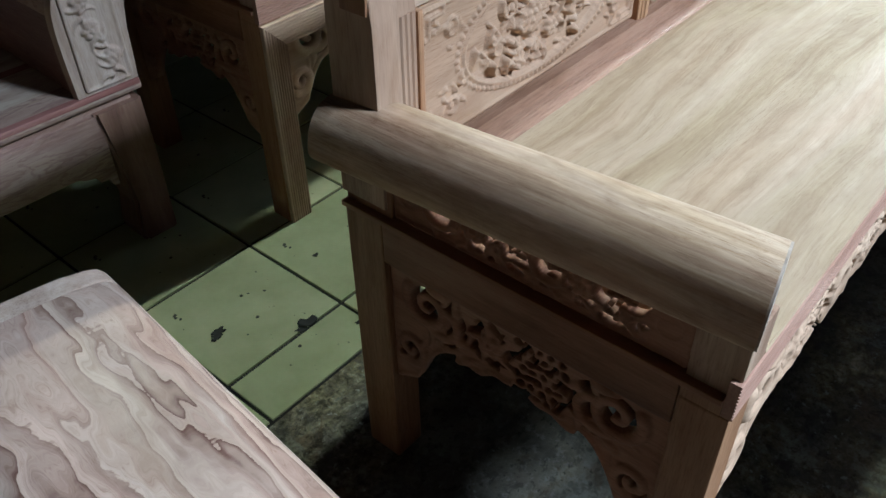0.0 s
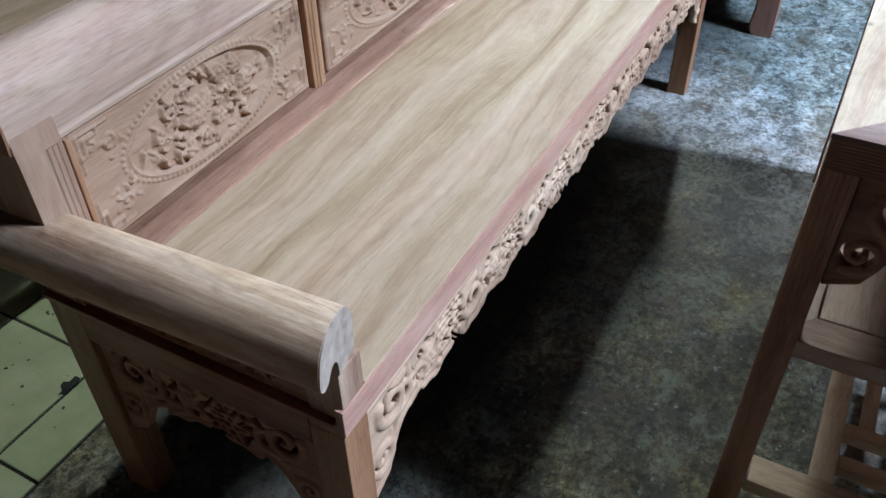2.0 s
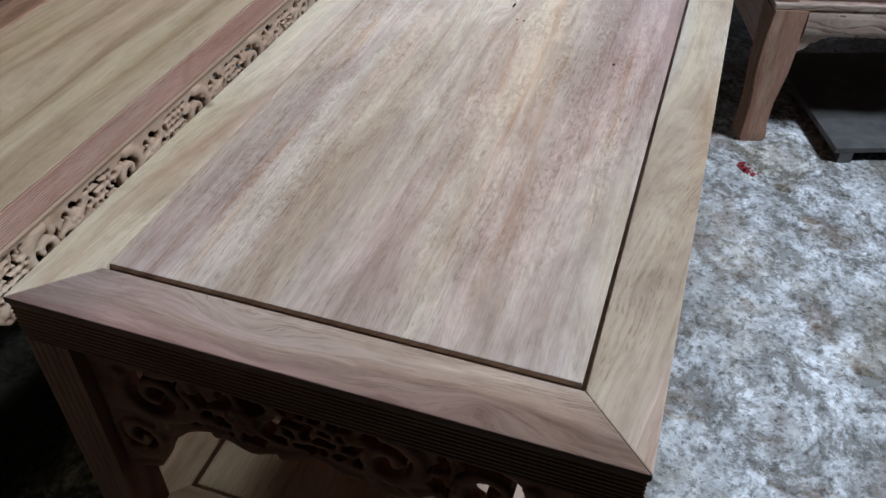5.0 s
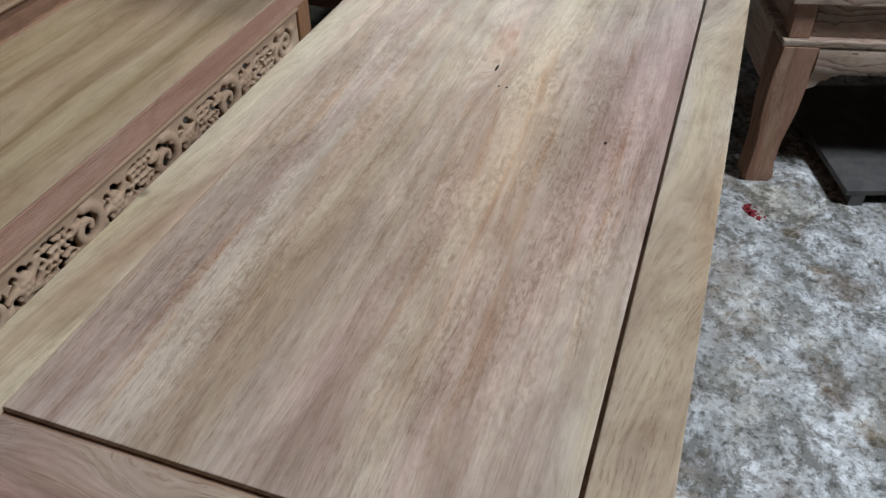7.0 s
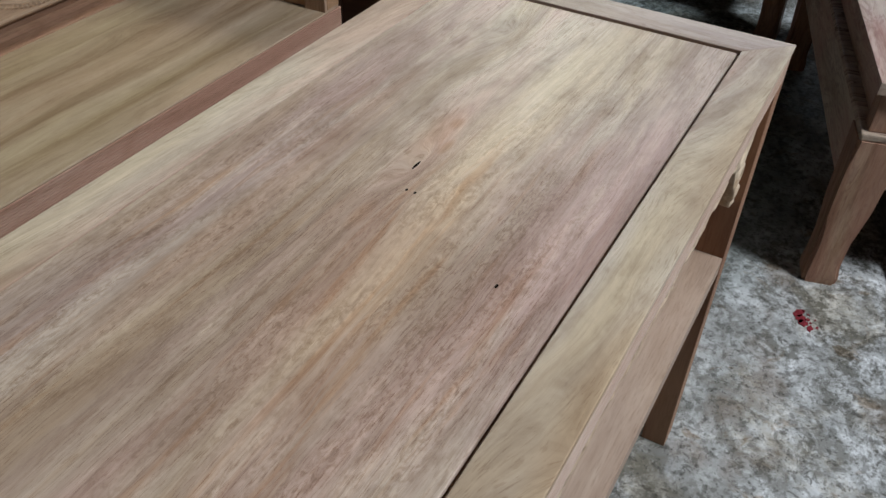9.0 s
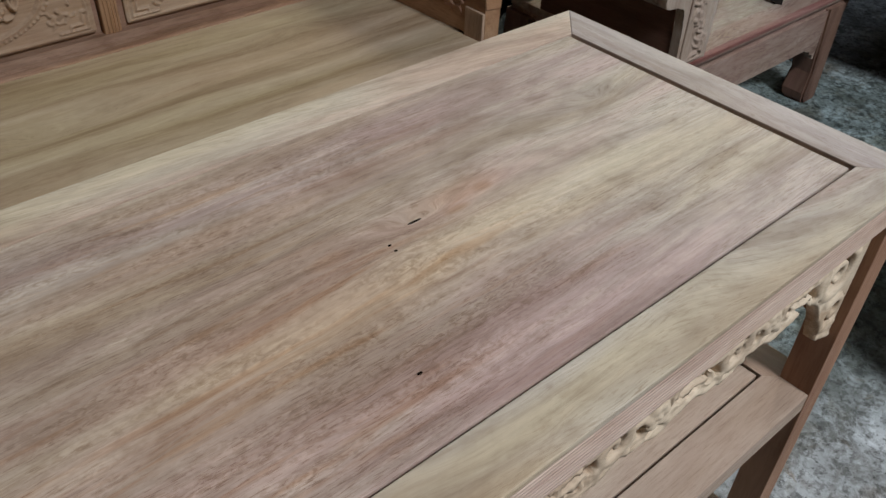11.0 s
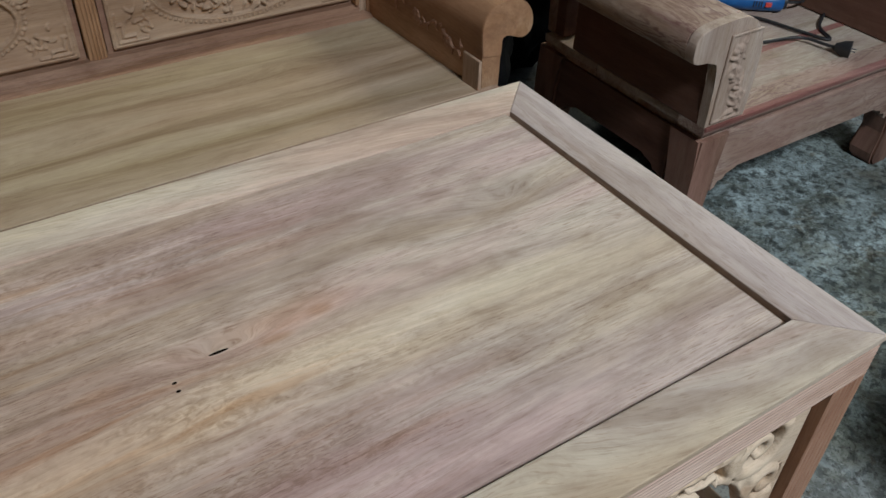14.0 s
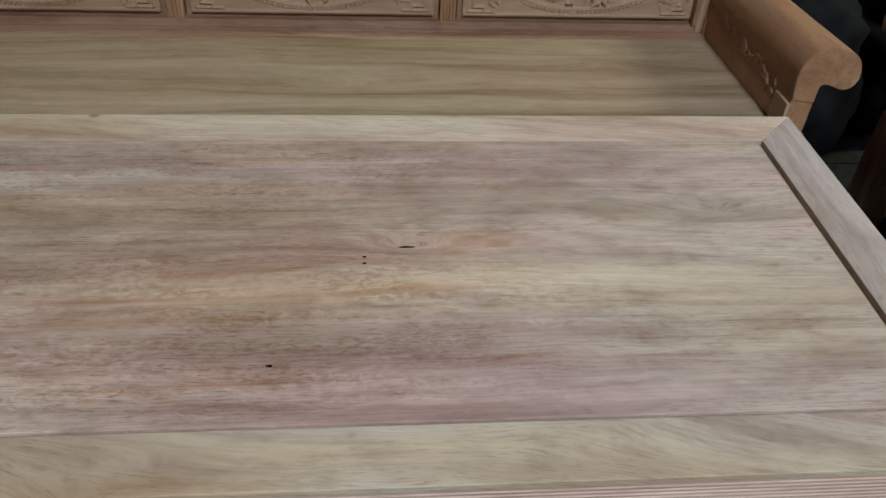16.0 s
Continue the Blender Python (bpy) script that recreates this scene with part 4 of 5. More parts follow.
def oval_panel(w, h, seed, res=0.0022):
    """A solid panel: a beaded oval of flowers and foliage, fretted corners, light sprigs between."""
    rnd = random.Random(seed)
    c = Carving(w, h, res)
    c.top[:] = 0.0
    cx, cy, a, b = w / 2, h / 2, w * 0.33, h * 0.40
    U, V = np.meshgrid(c.u, c.v, indexing="ij")
    inside = ((U - cx) / a) ** 2 + ((V - cy) / b) ** 2
    c.top[inside < 1.0] = -0.007
    ell = lambda t, k: (cx + a * k * math.cos(t), cy + b * k * math.sin(t))
    ts = np.linspace(0, 2 * math.pi, 260)
    c.stroke([ell(t, 1.0) for t in ts], 0.0032, rise=1.1)
    n = 84
    # even spacing of the beads along the oval
    fine = np.array([ell(t, 1.075) for t in np.linspace(0, 2 * math.pi, 2000)])
    run = np.concatenate([[0], np.cumsum(np.hypot(*np.diff(fine, axis=0).T))])
    for k in range(n):
        i = int(np.searchsorted(run, run[-1] * k / n))
        c.dot(*fine[i], 0.0034, 1.4)
    keep = c.top.copy()
    for k in range(11):
        t, q = rnd.uniform(0, 6.28), rnd.uniform(0.1, 0.7)
        flower(c, *ell(t, q), rnd.uniform(0.010, 0.019), 1.5, -0.006)
    for k in range(95):
        t, q = rnd.uniform(0, 6.28), math.sqrt(rnd.uniform(0.0, 0.72))
        c.leaf(*ell(t, q), rnd.uniform(0, 6.28), rnd.uniform(0.014, 0.04), rnd.uniform(0.0022, 0.0052), rnd.choice((-1.8, 1.4, 0.6)), 2.9, -0.006)
    for k in range(8):
        t = rnd.uniform(0, 6.28)
        c.scroll(*ell(t, 0.6), rnd.uniform(0.010, 0.018), 1.4, rnd.uniform(0, 6), 1, 0.003, 2.8, -0.006)
    out = inside > 0.93
    c.top[out] = keep[out]
    # fretted corners and sprigs
    e = 0.012
    for sx in (0, 1):
        for sy in (0, 1):
            X = lambda d: e + d if sx == 0 else w - e - d
            Y = lambda d: e + d if sy == 0 else h - e - d
            for line in (((0, 0), (0.055, 0)), ((0, 0), (0, 0.055)), ((0.010, 0.010), (0.034, 0.010)), ((0.010, 0.010), (0.010, 0.034)), ((0.034, 0.010), (0.034, 0.0)), ((0.010, 0.034), (0.0, 0.034))):
                (x0, y0), (x1, y1) = line
                c.stroke([(X(x0 + (x1 - x0) * t), Y(y0 + (y1 - y0) * t)) for t in np.linspace(0, 1, 16)], 0.0024, rise=2.4)
            for k in range(9):
                c.leaf(X(rnd.uniform(0.018, 0.075)), Y(rnd.uniform(0.018, 0.06)), rnd.uniform(0, 6.28), rnd.uniform(0.012, 0.026), rnd.uniform(0.0018, 0.0034), rnd.choice((-1.6, 1.6)), 2.3)
            c.scroll(X(0.05), Y(0.03), 0.012, 1.2, rnd.uniform(0, 6), 1, 0.0024, 2.2)
    # a fine raised line round the panel
    for q in (0.005, h - 0.005):
        c.stroke([(u, q) for u in np.arange(0.005, w - 0.005, 0.002)], 0.0028, rise=0.9)
    for q in (0.005, w - 0.005):
        c.stroke([(q, z) for z in np.arange(0.005, h - 0.005, 0.002)], 0.0028, rise=0.9)
    return c


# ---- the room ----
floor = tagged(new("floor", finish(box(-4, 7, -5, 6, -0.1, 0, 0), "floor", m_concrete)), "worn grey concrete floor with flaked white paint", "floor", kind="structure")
RX0, RX1, RY0, RY1, RH = -3.0, 5.4, -3.7, 4.2, 3.0


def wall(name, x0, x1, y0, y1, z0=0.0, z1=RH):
    return tagged(new(name, finish(box(x0, x1, y0, y1, z0, z1, 0), name, m_plaster)), "near-black plaster workshop wall that bounces little light", "wall", kind="structure")


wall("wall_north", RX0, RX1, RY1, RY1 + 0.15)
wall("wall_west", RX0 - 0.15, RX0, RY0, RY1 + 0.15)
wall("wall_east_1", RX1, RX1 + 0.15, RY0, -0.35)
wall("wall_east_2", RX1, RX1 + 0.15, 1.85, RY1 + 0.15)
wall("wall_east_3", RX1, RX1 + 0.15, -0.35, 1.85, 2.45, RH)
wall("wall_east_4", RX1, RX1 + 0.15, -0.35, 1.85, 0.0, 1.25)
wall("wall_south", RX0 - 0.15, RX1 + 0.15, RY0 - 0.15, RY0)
# the ceiling leaves a roof opening for the daylight
HX0, HX1, HY0, HY1 = 0.15, 2.15, -2.45, -1.1
bm = box(RX0 - 0.15, HX0, RY0 - 0.15, RY1 + 0.15, RH, RH + 0.1, 0)
box(HX1, RX1 + 0.15, RY0 - 0.15, RY1 + 0.15, RH, RH + 0.1, 0, bm)
box(HX0, HX1, RY0 - 0.15, HY0, RH, RH + 0.1, 0, bm)
box(HX0, HX1, HY1, RY1 + 0.15, RH, RH + 0.1, 0, bm)
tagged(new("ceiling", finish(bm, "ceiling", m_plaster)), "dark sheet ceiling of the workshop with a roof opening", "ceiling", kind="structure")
tagged(new("grout", finish(box(-2.6, 2.0, 1.548, 3.9, -0.02, 0.002, 0), "grout", m_mortar)), "dark dirty grout bed under the floor tiles", "grout", kind="structure")


# ---- the long bench ----
BX0, BX1, BY0, BY1, SEAT, SB = -0.405, 1.392, 0.905, 1.41, 0.490, 0.475
SPAN = BX0 + BX1


def bench():
    b = thing("bench", ((BX0 + BX1) / 2, (BY0 + BY1) / 2, 0), "long carved bench of bare unvarnished pale and reddish wood", "bench", "carved benches")
    b.location = (0, 0, 0)
    part("seat_board", prism([(BY0 + 0.012, SEAT - 0.024), (BY0 + 0.012, SEAT - 0.004), (BY0 + 0.0025, SEAT - 0.004), (BY0 + 0.0015, SEAT - 0.002), (BY0 + 0.003, SEAT), (1.368, SB), (1.368, SB - 0.024)], "x", BX0 + 0.0525, BX1 - 0.0428), m_seat, b, "wide pale sanded seat board with flowing grain")
    part("front_rail", prism(reeded(BY0, BY0 + 0.0118, SEAT - 0.052, SEAT - 0.0043, 11, "u0", 0.0022), "x", BX0 + 0.001, BX1 - 0.001), m_rose_edge, b, "finely reeded pinkish front rail")
    part("bead", prism([(BY0 + 0.004, SEAT - 0.066), (BY0 + 0.002, SEAT - 0.06), (BY0 + 0.004, SEAT - 0.0545), (BY0 + 0.03, SEAT - 0.0545), (BY0 + 0.03, SEAT - 0.066)], "x", BX0 + 0.05, BX1 - 0.05), m_carve, b)
    # legs
    for x0, x1 in ((BX0, BX0 + 0.052), (BX1 - 0.052, BX1)):
        for y0, y1 in ((BY0 + 0.002, BY0 + 0.055), (BY1 - 0.06, BY1)):
            if y0 < 1.0:
                # the front rail passes before the leg's head
                bm = box(x0, x1, y0, y1, 0, SEAT - 0.0525, 0.003)
                box(x0 + 0.001, x1 - 0.001, BY0 + 0.0122, y1 - 0.001, SEAT - 0.053, 0.4543, 0, bm)
            else:
                bm = box(x0, x1, y0, y1, 0, 0.4543, 0.003)
            part("leg", bm, m_bench_z, b, "square reddish wooden leg")
        g = 1 if x0 < 0.5 else -1
        xo, xi = (x0, x1) if g > 0 else (x1, x0)
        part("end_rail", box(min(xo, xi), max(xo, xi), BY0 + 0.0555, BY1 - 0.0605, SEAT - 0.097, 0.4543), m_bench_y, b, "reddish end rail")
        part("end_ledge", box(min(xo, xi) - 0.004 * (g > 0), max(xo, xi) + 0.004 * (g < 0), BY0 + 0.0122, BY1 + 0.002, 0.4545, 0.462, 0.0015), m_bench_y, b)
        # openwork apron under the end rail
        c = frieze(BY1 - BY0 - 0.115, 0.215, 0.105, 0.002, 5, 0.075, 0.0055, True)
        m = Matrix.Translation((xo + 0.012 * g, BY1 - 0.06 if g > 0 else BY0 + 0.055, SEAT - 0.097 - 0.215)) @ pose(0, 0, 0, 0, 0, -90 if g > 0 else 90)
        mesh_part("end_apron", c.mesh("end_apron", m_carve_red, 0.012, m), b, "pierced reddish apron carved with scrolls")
    # front apron
    wa = BX1 - BX0 - 0.104
    c = frieze(wa, 0.20, 0.104, 0.0022, 11, 0.072, 0.0062, True)
    mesh_part("front_apron", c.mesh("front_apron", m_apron, 0.012, Matrix.Translation((BX0 + 0.052, BY0 + 0.010, SEAT - 0.066 - 0.20))), b, "pierced apron carved with scrolls and leaves")
    part("back_rail", box(BX0 + 0.052, BX1 - 0.052, BY1 - 0.035, BY1 - 0.005, SEAT - 0.075, SEAT - 0.024), m_bench_x, b)
    # arms: a scrolled rail on two blocks with a pierced strip between
    half = [(0.357, 0.546), (0.354, 0.585), (0.356, 0.610), (0.366, 0.627), (0.382, 0.634), (0.404, 0.634), (0.424, 0.628), (0.438, 0.613), (0.445, 0.592), (0.446, 0.575), (0.438, 0.566), (0.427, 0.568), (0.420, 0.576), (0.412, 0.582), (0.403, 0.578), (0.400, 0.566), (0.400, 0.546)]
    full = [(0.360, 0.546), (0.354, 0.60), (0.360, 0.630), (0.376, 0.648), (0.403, 0.656), (0.432, 0.652), (0.455, 0.637), (0.466, 0.612), (0.464, 0.590), (0.453, 0.580), (0.439, 0.579), (0.425, 0.584), (0.413, 0.588), (0.401, 0.586), (0.399, 0.575), (0.399, 0.546)]
    for g, roll in ((1, half), (-1, full)):
        X = (lambda u: -u) if g > 0 else (lambda u: SPAN + u)
        outline = [(X(p[0]), p[1] if g > 0 or p[1] > 0.5465 else SEAT + 0.004) for p in spline(roll, 4)]
        bm = prism(outline, "y", BY0 + 0.001, BY1 + 0.005, bevel=0.0015)
        for v in bm.verts:
            # the rail falls a little towards the back
            v.co.z -= 0.031 * (v.co.y - BY0) / (BY1 - BY0)
            if g > 0 and v.co.y < 1.0:
                # its front end is sawn slightly askew
                v.co.y += 0.2 * (v.co.x + 0.4)
        part("arm_rail", bm, m_arm if g > 0 else m_arm_red, b, "thick scrolled arm rail with rounded top", True)
        x0, x1 = sorted((X(0.3535), X(0.3995)))
        bm = box(x0, x1, BY0 + 0.002, BY0 + 0.055, SEAT - 0.004, 0.5485)
        box(x0 + 0.001, x1 - 0.001, BY0 + 0.0122, BY0 + 0.054, 0.4622, SEAT - 0.003, 0, bm)
        part("arm_block", bm, m_post, b, "pale front block under the arm")
        # end grain of the sawn arm
        end = prism([(X(0.4 + (p[0] - 0.4) * 0.985), 0.60 + (p[1] - 0.60) * 0.985) for p in spline(roll, 4) if p[1] > 0.5465], "y", BY0 - 0.0012, BY0 + 0.0025, bevel=0.0006)
        for v in end.verts:
            v.co.y += 0.2 * (v.co.x + 0.4) if g > 0 else 0.0
        part("arm_end", end, m_endgrain if g > 0 else m_arm_red, b, "sawn end grain of the arm rail")
        part("arm_block", box(x0, x1, BY1 - 0.075, BY1, 0.4622, 0.521), m_bench_z, b)
        c = frieze(BY1 - BY0 - 0.13, 0.086, 0.086, 0.0018, 3, 0.045, 0.0036, True, True)
        # the pierced strip shows its face outwards
        m = Matrix.Translation((X(0.394), BY1 - 0.075 if g > 0 else BY0 + 0.055, 0.4615)) @ pose(0, 0, 0, 0, 0, -90 if g > 0 else 90)
        lr = BY1 - BY0 - 0.16
        c2 = Carving(lr, 0.07, 0.002)
        vine = lambda u: 0.035 + 0.013 * math.sin(2 * math.pi * u / 0.11)
        c2.stroke([(u, vine(u)) for u in np.arange(0.01, lr - 0.01, 0.002)], 0.003, None, 0.8)
        rnd = random.Random(17)
        for k in range(26):
            u = 0.014 + (lr - 0.028) * k / 25
            c2.leaf(u, vine(u), rnd.uniform(0.3, 2.8) * (1 if k % 2 else -1), 0.028, 0.0046, rnd.choice((-1.4, 1.4)), 1.0)
        for k in range(3):
            u = lr * (k + 0.5) / 3
            flower(c2, u, vine(u), 0.015, 0.8)
        m2 = Matrix.Translation((X(0.3585), BY0 + 0.045 if g > 0 else BY1 - 0.105, 0.536)) @ Matrix.Rotation(-0.066 * g, 4, "X") @ pose(0, 0, 0, 0, 0, 90 if g > 0 else -90)
        mesh_part("arm_relief", c2.mesh("arm_relief", m_carve_red, 0.004, m2), b, "leafy relief on the arm's inner face")
        if g > 0:
            mesh_part("arm_strip", c.mesh("arm_strip", m_carve_red, 0.012, m), b, "pierced strip under the arm rail")
    # back
    yb = 1.360
    sill = [(yb - 0.044, SB - 0.004), (yb - 0.044, SB + 0.0022), (yb - 0.041, SB + 0.0042), (yb - 0.027, SB + 0.0075), (yb - 0.0262, SB + 0.0066), (yb - 0.0254, SB + 0.0085), (yb - 0.018, SB + 0.0105), (yb - 0.0172, SB + 0.0096), (yb - 0.016, SB + 0.013), (yb - 0.012, SB + 0.024), (yb + 0.03, SB + 0.024), (yb + 0.03, SB - 0.004)]
    part("back_sill", prism(sill, "x", BX0 + 0.045, BX1 - 0.045), m_bench_x, b, "reddish moulded sill along the back")
    for x0, x1 in ((BX0 + 0.001, BX0 + 0.066), (BX1 - 0.066, BX1 - 0.001)):
        part("end_post", prism([(yb - 0.018, SB), (yb - 0.018, 0.70), (yb - 0.014, 0.76), (yb + 0.03, 0.78), (BY1, 0.74), (BY1 + 0.003, SB)], "x", x0, x1, bevel=0.002), m_post, b, "tall end post of the backrest")
        xr = x1 - 0.0255 if x0 < 0.5 else x0 + 0.0015
        reeds = reeded(yb - 0.0202, yb - 0.0183, xr, xr + 0.024, 3, "u0", 0.0018)
        part("post_moulding", prism([(u, v) for v, u in reeds[::-1]], "z", SB + 0.0125, 0.699), m_post, b, "three fine reeds down the post")
    inner0, inner1 = BX0 + 0.066, BX1 - 0.066
    stiles = [0.204, 0.776]
    for s in stiles:
        steps = [(s - 0.0175, yb + 0.02)]
        for k in range(5):
            u = s - 0.0175 + 0.007 * k
            o = -0.011 + 0.0022 * abs(k - 2)
            steps += [(u, yb + o + 0.0016), (u + 0.0012, yb + o), (u + 0.0052, yb + o)]
        bm = prism(steps + [(s + 0.0175, yb - 0.002), (s + 0.0175, yb + 0.02)], "z", SB + 0.024, 0.7)
        part("stile", bm, m_stile, b, "moulded upright between the carved panels")
    for x0 in (inner0 + 0.001, inner1 - 0.010):
        part("end_bead", box(x0, x0 + 0.009, yb - 0.0205, yb + 0.0038, SB + 0.0245, 0.6965, 0.0025), m_stile, b, "narrow orange bead beside the panel")
    edges = [inner0] + [v for s in stiles for v in (s - 0.019, s + 0.019)] + [inner1]
    for k in range(3):
        x0, x1 = edges[2 * k], edges[2 * k + 1]
        part("panel_frame", box(x0 + 0.001, x1 - 0.001, yb + 0.0055, yb + 0.02, SB + 0.022, 0.705, 0.001), m_panel_frame, b)
        c = oval_panel(x1 - x0 - 0.024, 0.186, 21 + k)
        mesh_part("carved_panel", c.mesh("carved_panel", m_carve, 0.009, Matrix.Translation((x0 + 0.012, yb - 0.003, SB + 0.033)), cut=False), b, "carved panel with a beaded oval of flowers")
    part("top_rail", prism([(yb - 0.012, 0.697), (yb - 0.014, 0.704), (yb - 0.012, 0.712), (yb + 0.03, 0.712), (yb + 0.03, 0.697)], "x", inner0, inner1), m_crest, b)
    crest = spline([(yb - 0.014, 0.7125), (yb - 0.016, 0.75), (yb - 0.008, 0.785), (yb + 0.018, 0.808), (yb + 0.052, 0.812), (yb + 0.085, 0.796), (yb + 0.100, 0.765), (yb + 0.09, 0.738), (yb + 0.068, 0.736), (yb + 0.066, 0.75), (yb + 0.075, 0.764), (yb + 0.06, 0.782), (yb + 0.036, 0.78), (yb + 0.022, 0.755), (yb + 0.022, 0.7125)], 4)
    part("crest_rail", prism(crest, "x", BX0 + 0.0005, BX1 - 0.0005, bevel=0.0015), m_crest, b, "broad rolled crest rail of pale wood", True)
    for x, g in ((BX0, -1), (BX1, 1)):
        # thin plate that gives the pale crest's end its shade as colour
        part("crest_end", prism(crest, "x", *sorted((x, x + 0.003 * g)), bevel=0.0008), m_bench_z, b, "end plate of the crest rail, coloured dark for shade", True)
        bm = bmesh.new()
        for k in range(3):
            r = 0.034 - 0.010 * k
            seg = 20
            prism([(yb + 0.064 - 0.003 * k + r * math.cos(2 * math.pi * i / seg), 0.768 - 0.002 * k + r * math.sin(2 * math.pi * i / seg)) for i in range(seg)], "x", x - 0.02 * g, x + g * (0.006 + 0.006 * k), bm, 0.0015)
        part("volute", bm, m_bench_z, b, "stepped snail volute at the crest's end", True)
    return b


bench_1 = bench()
bench_2 = copy_thing(bench_1, Matrix.Translation((0.288, 1.013, 0)))
tagged(bench_2, "long carved bench with mitred reeded front, behind the first one")
ZM, WM = SEAT - 0.054, 0.05
for xa, g in ((BX0 + 0.001, 1), (BX1 - 0.001, -1)):
    bm = prism([(u, v) for v, u in reeded(BY0 - 0.008, BY0 + 0.0015, *sorted((xa, xa + g * WM)), 9, "u0", 0.0022)], "z", 0.002, ZM)
    for v in bm.verts:
        if v.co.z > 0.1:
            v.co.z = ZM - 0.0004 - abs(v.co.x - xa)
    part("leg_reeding", bm, m_post, bench_2, "reeded face of the front leg")
bm = prism(reeded(BY0 - 0.008, BY0 + 0.0015, ZM - WM, ZM, 9, "u0", 0.0022), "x", BX0 + 0.001, BX1 - 0.001)
for v in bm.verts:
    v.co.x += (ZM - v.co.z) * (1 if v.co.x < 0.5 else -1)
part("reeded_rail", bm, m_apron, bench_2, "reeded rail mitred into the legs")

# ---- the table ----
TX, TY, TH = 1.105, 0.5, 0.758


def table():
    t = thing("table", (0, 0, 0), "tall carved bare-wood table with framed top and two shelves", "table")
    f, z0 = 0.0535, TH - 0.007
    for name, poly, mat in (("top_rail", [(0, 0), (TX, 0), (TX - f, f), (f, f)], m_top_frame_x), ("top_rail", [(TX, TY), (0, TY), (f, TY - f), (TX - f, TY - f)], m_top_frame_x),
                            ("top_rail", [(0, TY), (0, 0), (f, f), (f, TY - f)], m_heart_y), ("top_rail", [(TX, 0), (TX, TY), (TX - f, TY - f), (TX - f, f)], m_top_frame_y)):
        cx, cy = sum(p[0] for p in poly) / 4, sum(p[1] for p in poly) / 4
        part(name, prism([(cx + (p[0] - cx) * 0.9996, cy + (p[1] - cy) * 0.9996) for p in poly], "z", z0, TH, bevel=0.0012), mat, t, "mitred frame rail of the table top")
    g = f + 0.007
    part("top_panel", box(g, TX - g, g - 0.0035, TY - f - 0.0008, z0, TH - 0.0012, 0.001), m_top, t, "broad figured table panel with a knot")
    part("under_board", box(f - 0.01, TX - f + 0.01, f - 0.01, TY - f + 0.01, z0 - 0.016, z0 - 0.0005, 0), m_rail_y, t)
    # reeded rails below the top
    za, zb = TH - 0.047, z0 - 0.0004
    e = 0.0015
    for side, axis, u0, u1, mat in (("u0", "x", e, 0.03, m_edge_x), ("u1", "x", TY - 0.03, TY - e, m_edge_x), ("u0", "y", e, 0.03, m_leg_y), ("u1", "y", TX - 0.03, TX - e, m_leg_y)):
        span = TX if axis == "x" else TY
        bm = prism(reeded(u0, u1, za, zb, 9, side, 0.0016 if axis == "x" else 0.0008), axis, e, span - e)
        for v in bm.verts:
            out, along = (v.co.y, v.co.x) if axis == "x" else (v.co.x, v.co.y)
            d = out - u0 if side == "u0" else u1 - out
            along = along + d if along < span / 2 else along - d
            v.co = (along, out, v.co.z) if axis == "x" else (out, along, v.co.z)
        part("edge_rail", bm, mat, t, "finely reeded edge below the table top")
    # reeded square legs
    for cx in (0.0, TX):
        for cy in (0.0, TY):
            x0, x1 = (e, 0.043) if cx == 0 else (TX - 0.043, TX - e)
            y0, y1 = (e, 0.043) if cy == 0 else (TY - 0.043, TY - e)
            outline = []
            def line(a, b, reed):
                n = 6
                (ax, ay), (bx, by) = a, b
                nx, ny = -(by - ay), bx - ax
                L = math.hypot(nx, ny)
                nx, ny = nx / L * 0.0008, ny / L * 0.0008
                if not reed:
                    outline.append(a)
                    return
                for k in range(n):
                    for s, d in ((0.0, 1.0), (0.25, 0.0), (0.75, 0.0)):
                        u = (k + s) / n
                        outline.append((ax + (bx - ax) * u + nx * d, ay + (by - ay) * u + ny * d))
            line((x0, y0), (x1, y0), cy == 0)
            line((x1, y0), (x1, y1), cx > 0)
            line((x1, y1), (x0, y1), cy > 0)
            line((x0, y1), (x0, y0), cx == 0)
            part("leg", prism(outline, "z", 0, za - 0.0003), m_leg, t, "reddish square leg with reeded faces")
    # pierced aprons
    zc, h = za, 0.175
    c = frieze(TX - 0.088, h, 0.066, 0.002, 31, 0.058, 0.0046, True)
    m1 = c.mesh("side_apron", m_table_carve, 0.012, Matrix.Translation((0.044, 0.014, zc - h)))
    mesh_part("side_apron", m1, t, "pierced pale apron carved with scrolls")
    m2 = c.mesh("side_apron", m_table_carve, 0.012, Matrix.Translation((TX - 0.044, TY - 0.014, zc - h)) @ pose(0, 0, 0, 0, 0, 180))
    mesh_part("side_apron", m2, t, "pierced pale apron carved with scrolls")
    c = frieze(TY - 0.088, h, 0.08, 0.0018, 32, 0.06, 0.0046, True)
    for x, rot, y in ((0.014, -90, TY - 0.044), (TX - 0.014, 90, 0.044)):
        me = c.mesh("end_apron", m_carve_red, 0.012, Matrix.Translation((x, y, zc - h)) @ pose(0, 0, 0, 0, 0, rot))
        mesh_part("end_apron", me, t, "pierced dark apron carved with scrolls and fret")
    # middle shelf
    s0, s1, f = 0.412, 0.442, 0.056
    a0, a1, b0, b1 = 0.004, TX - 0.004, 0.003, TY - 0.003
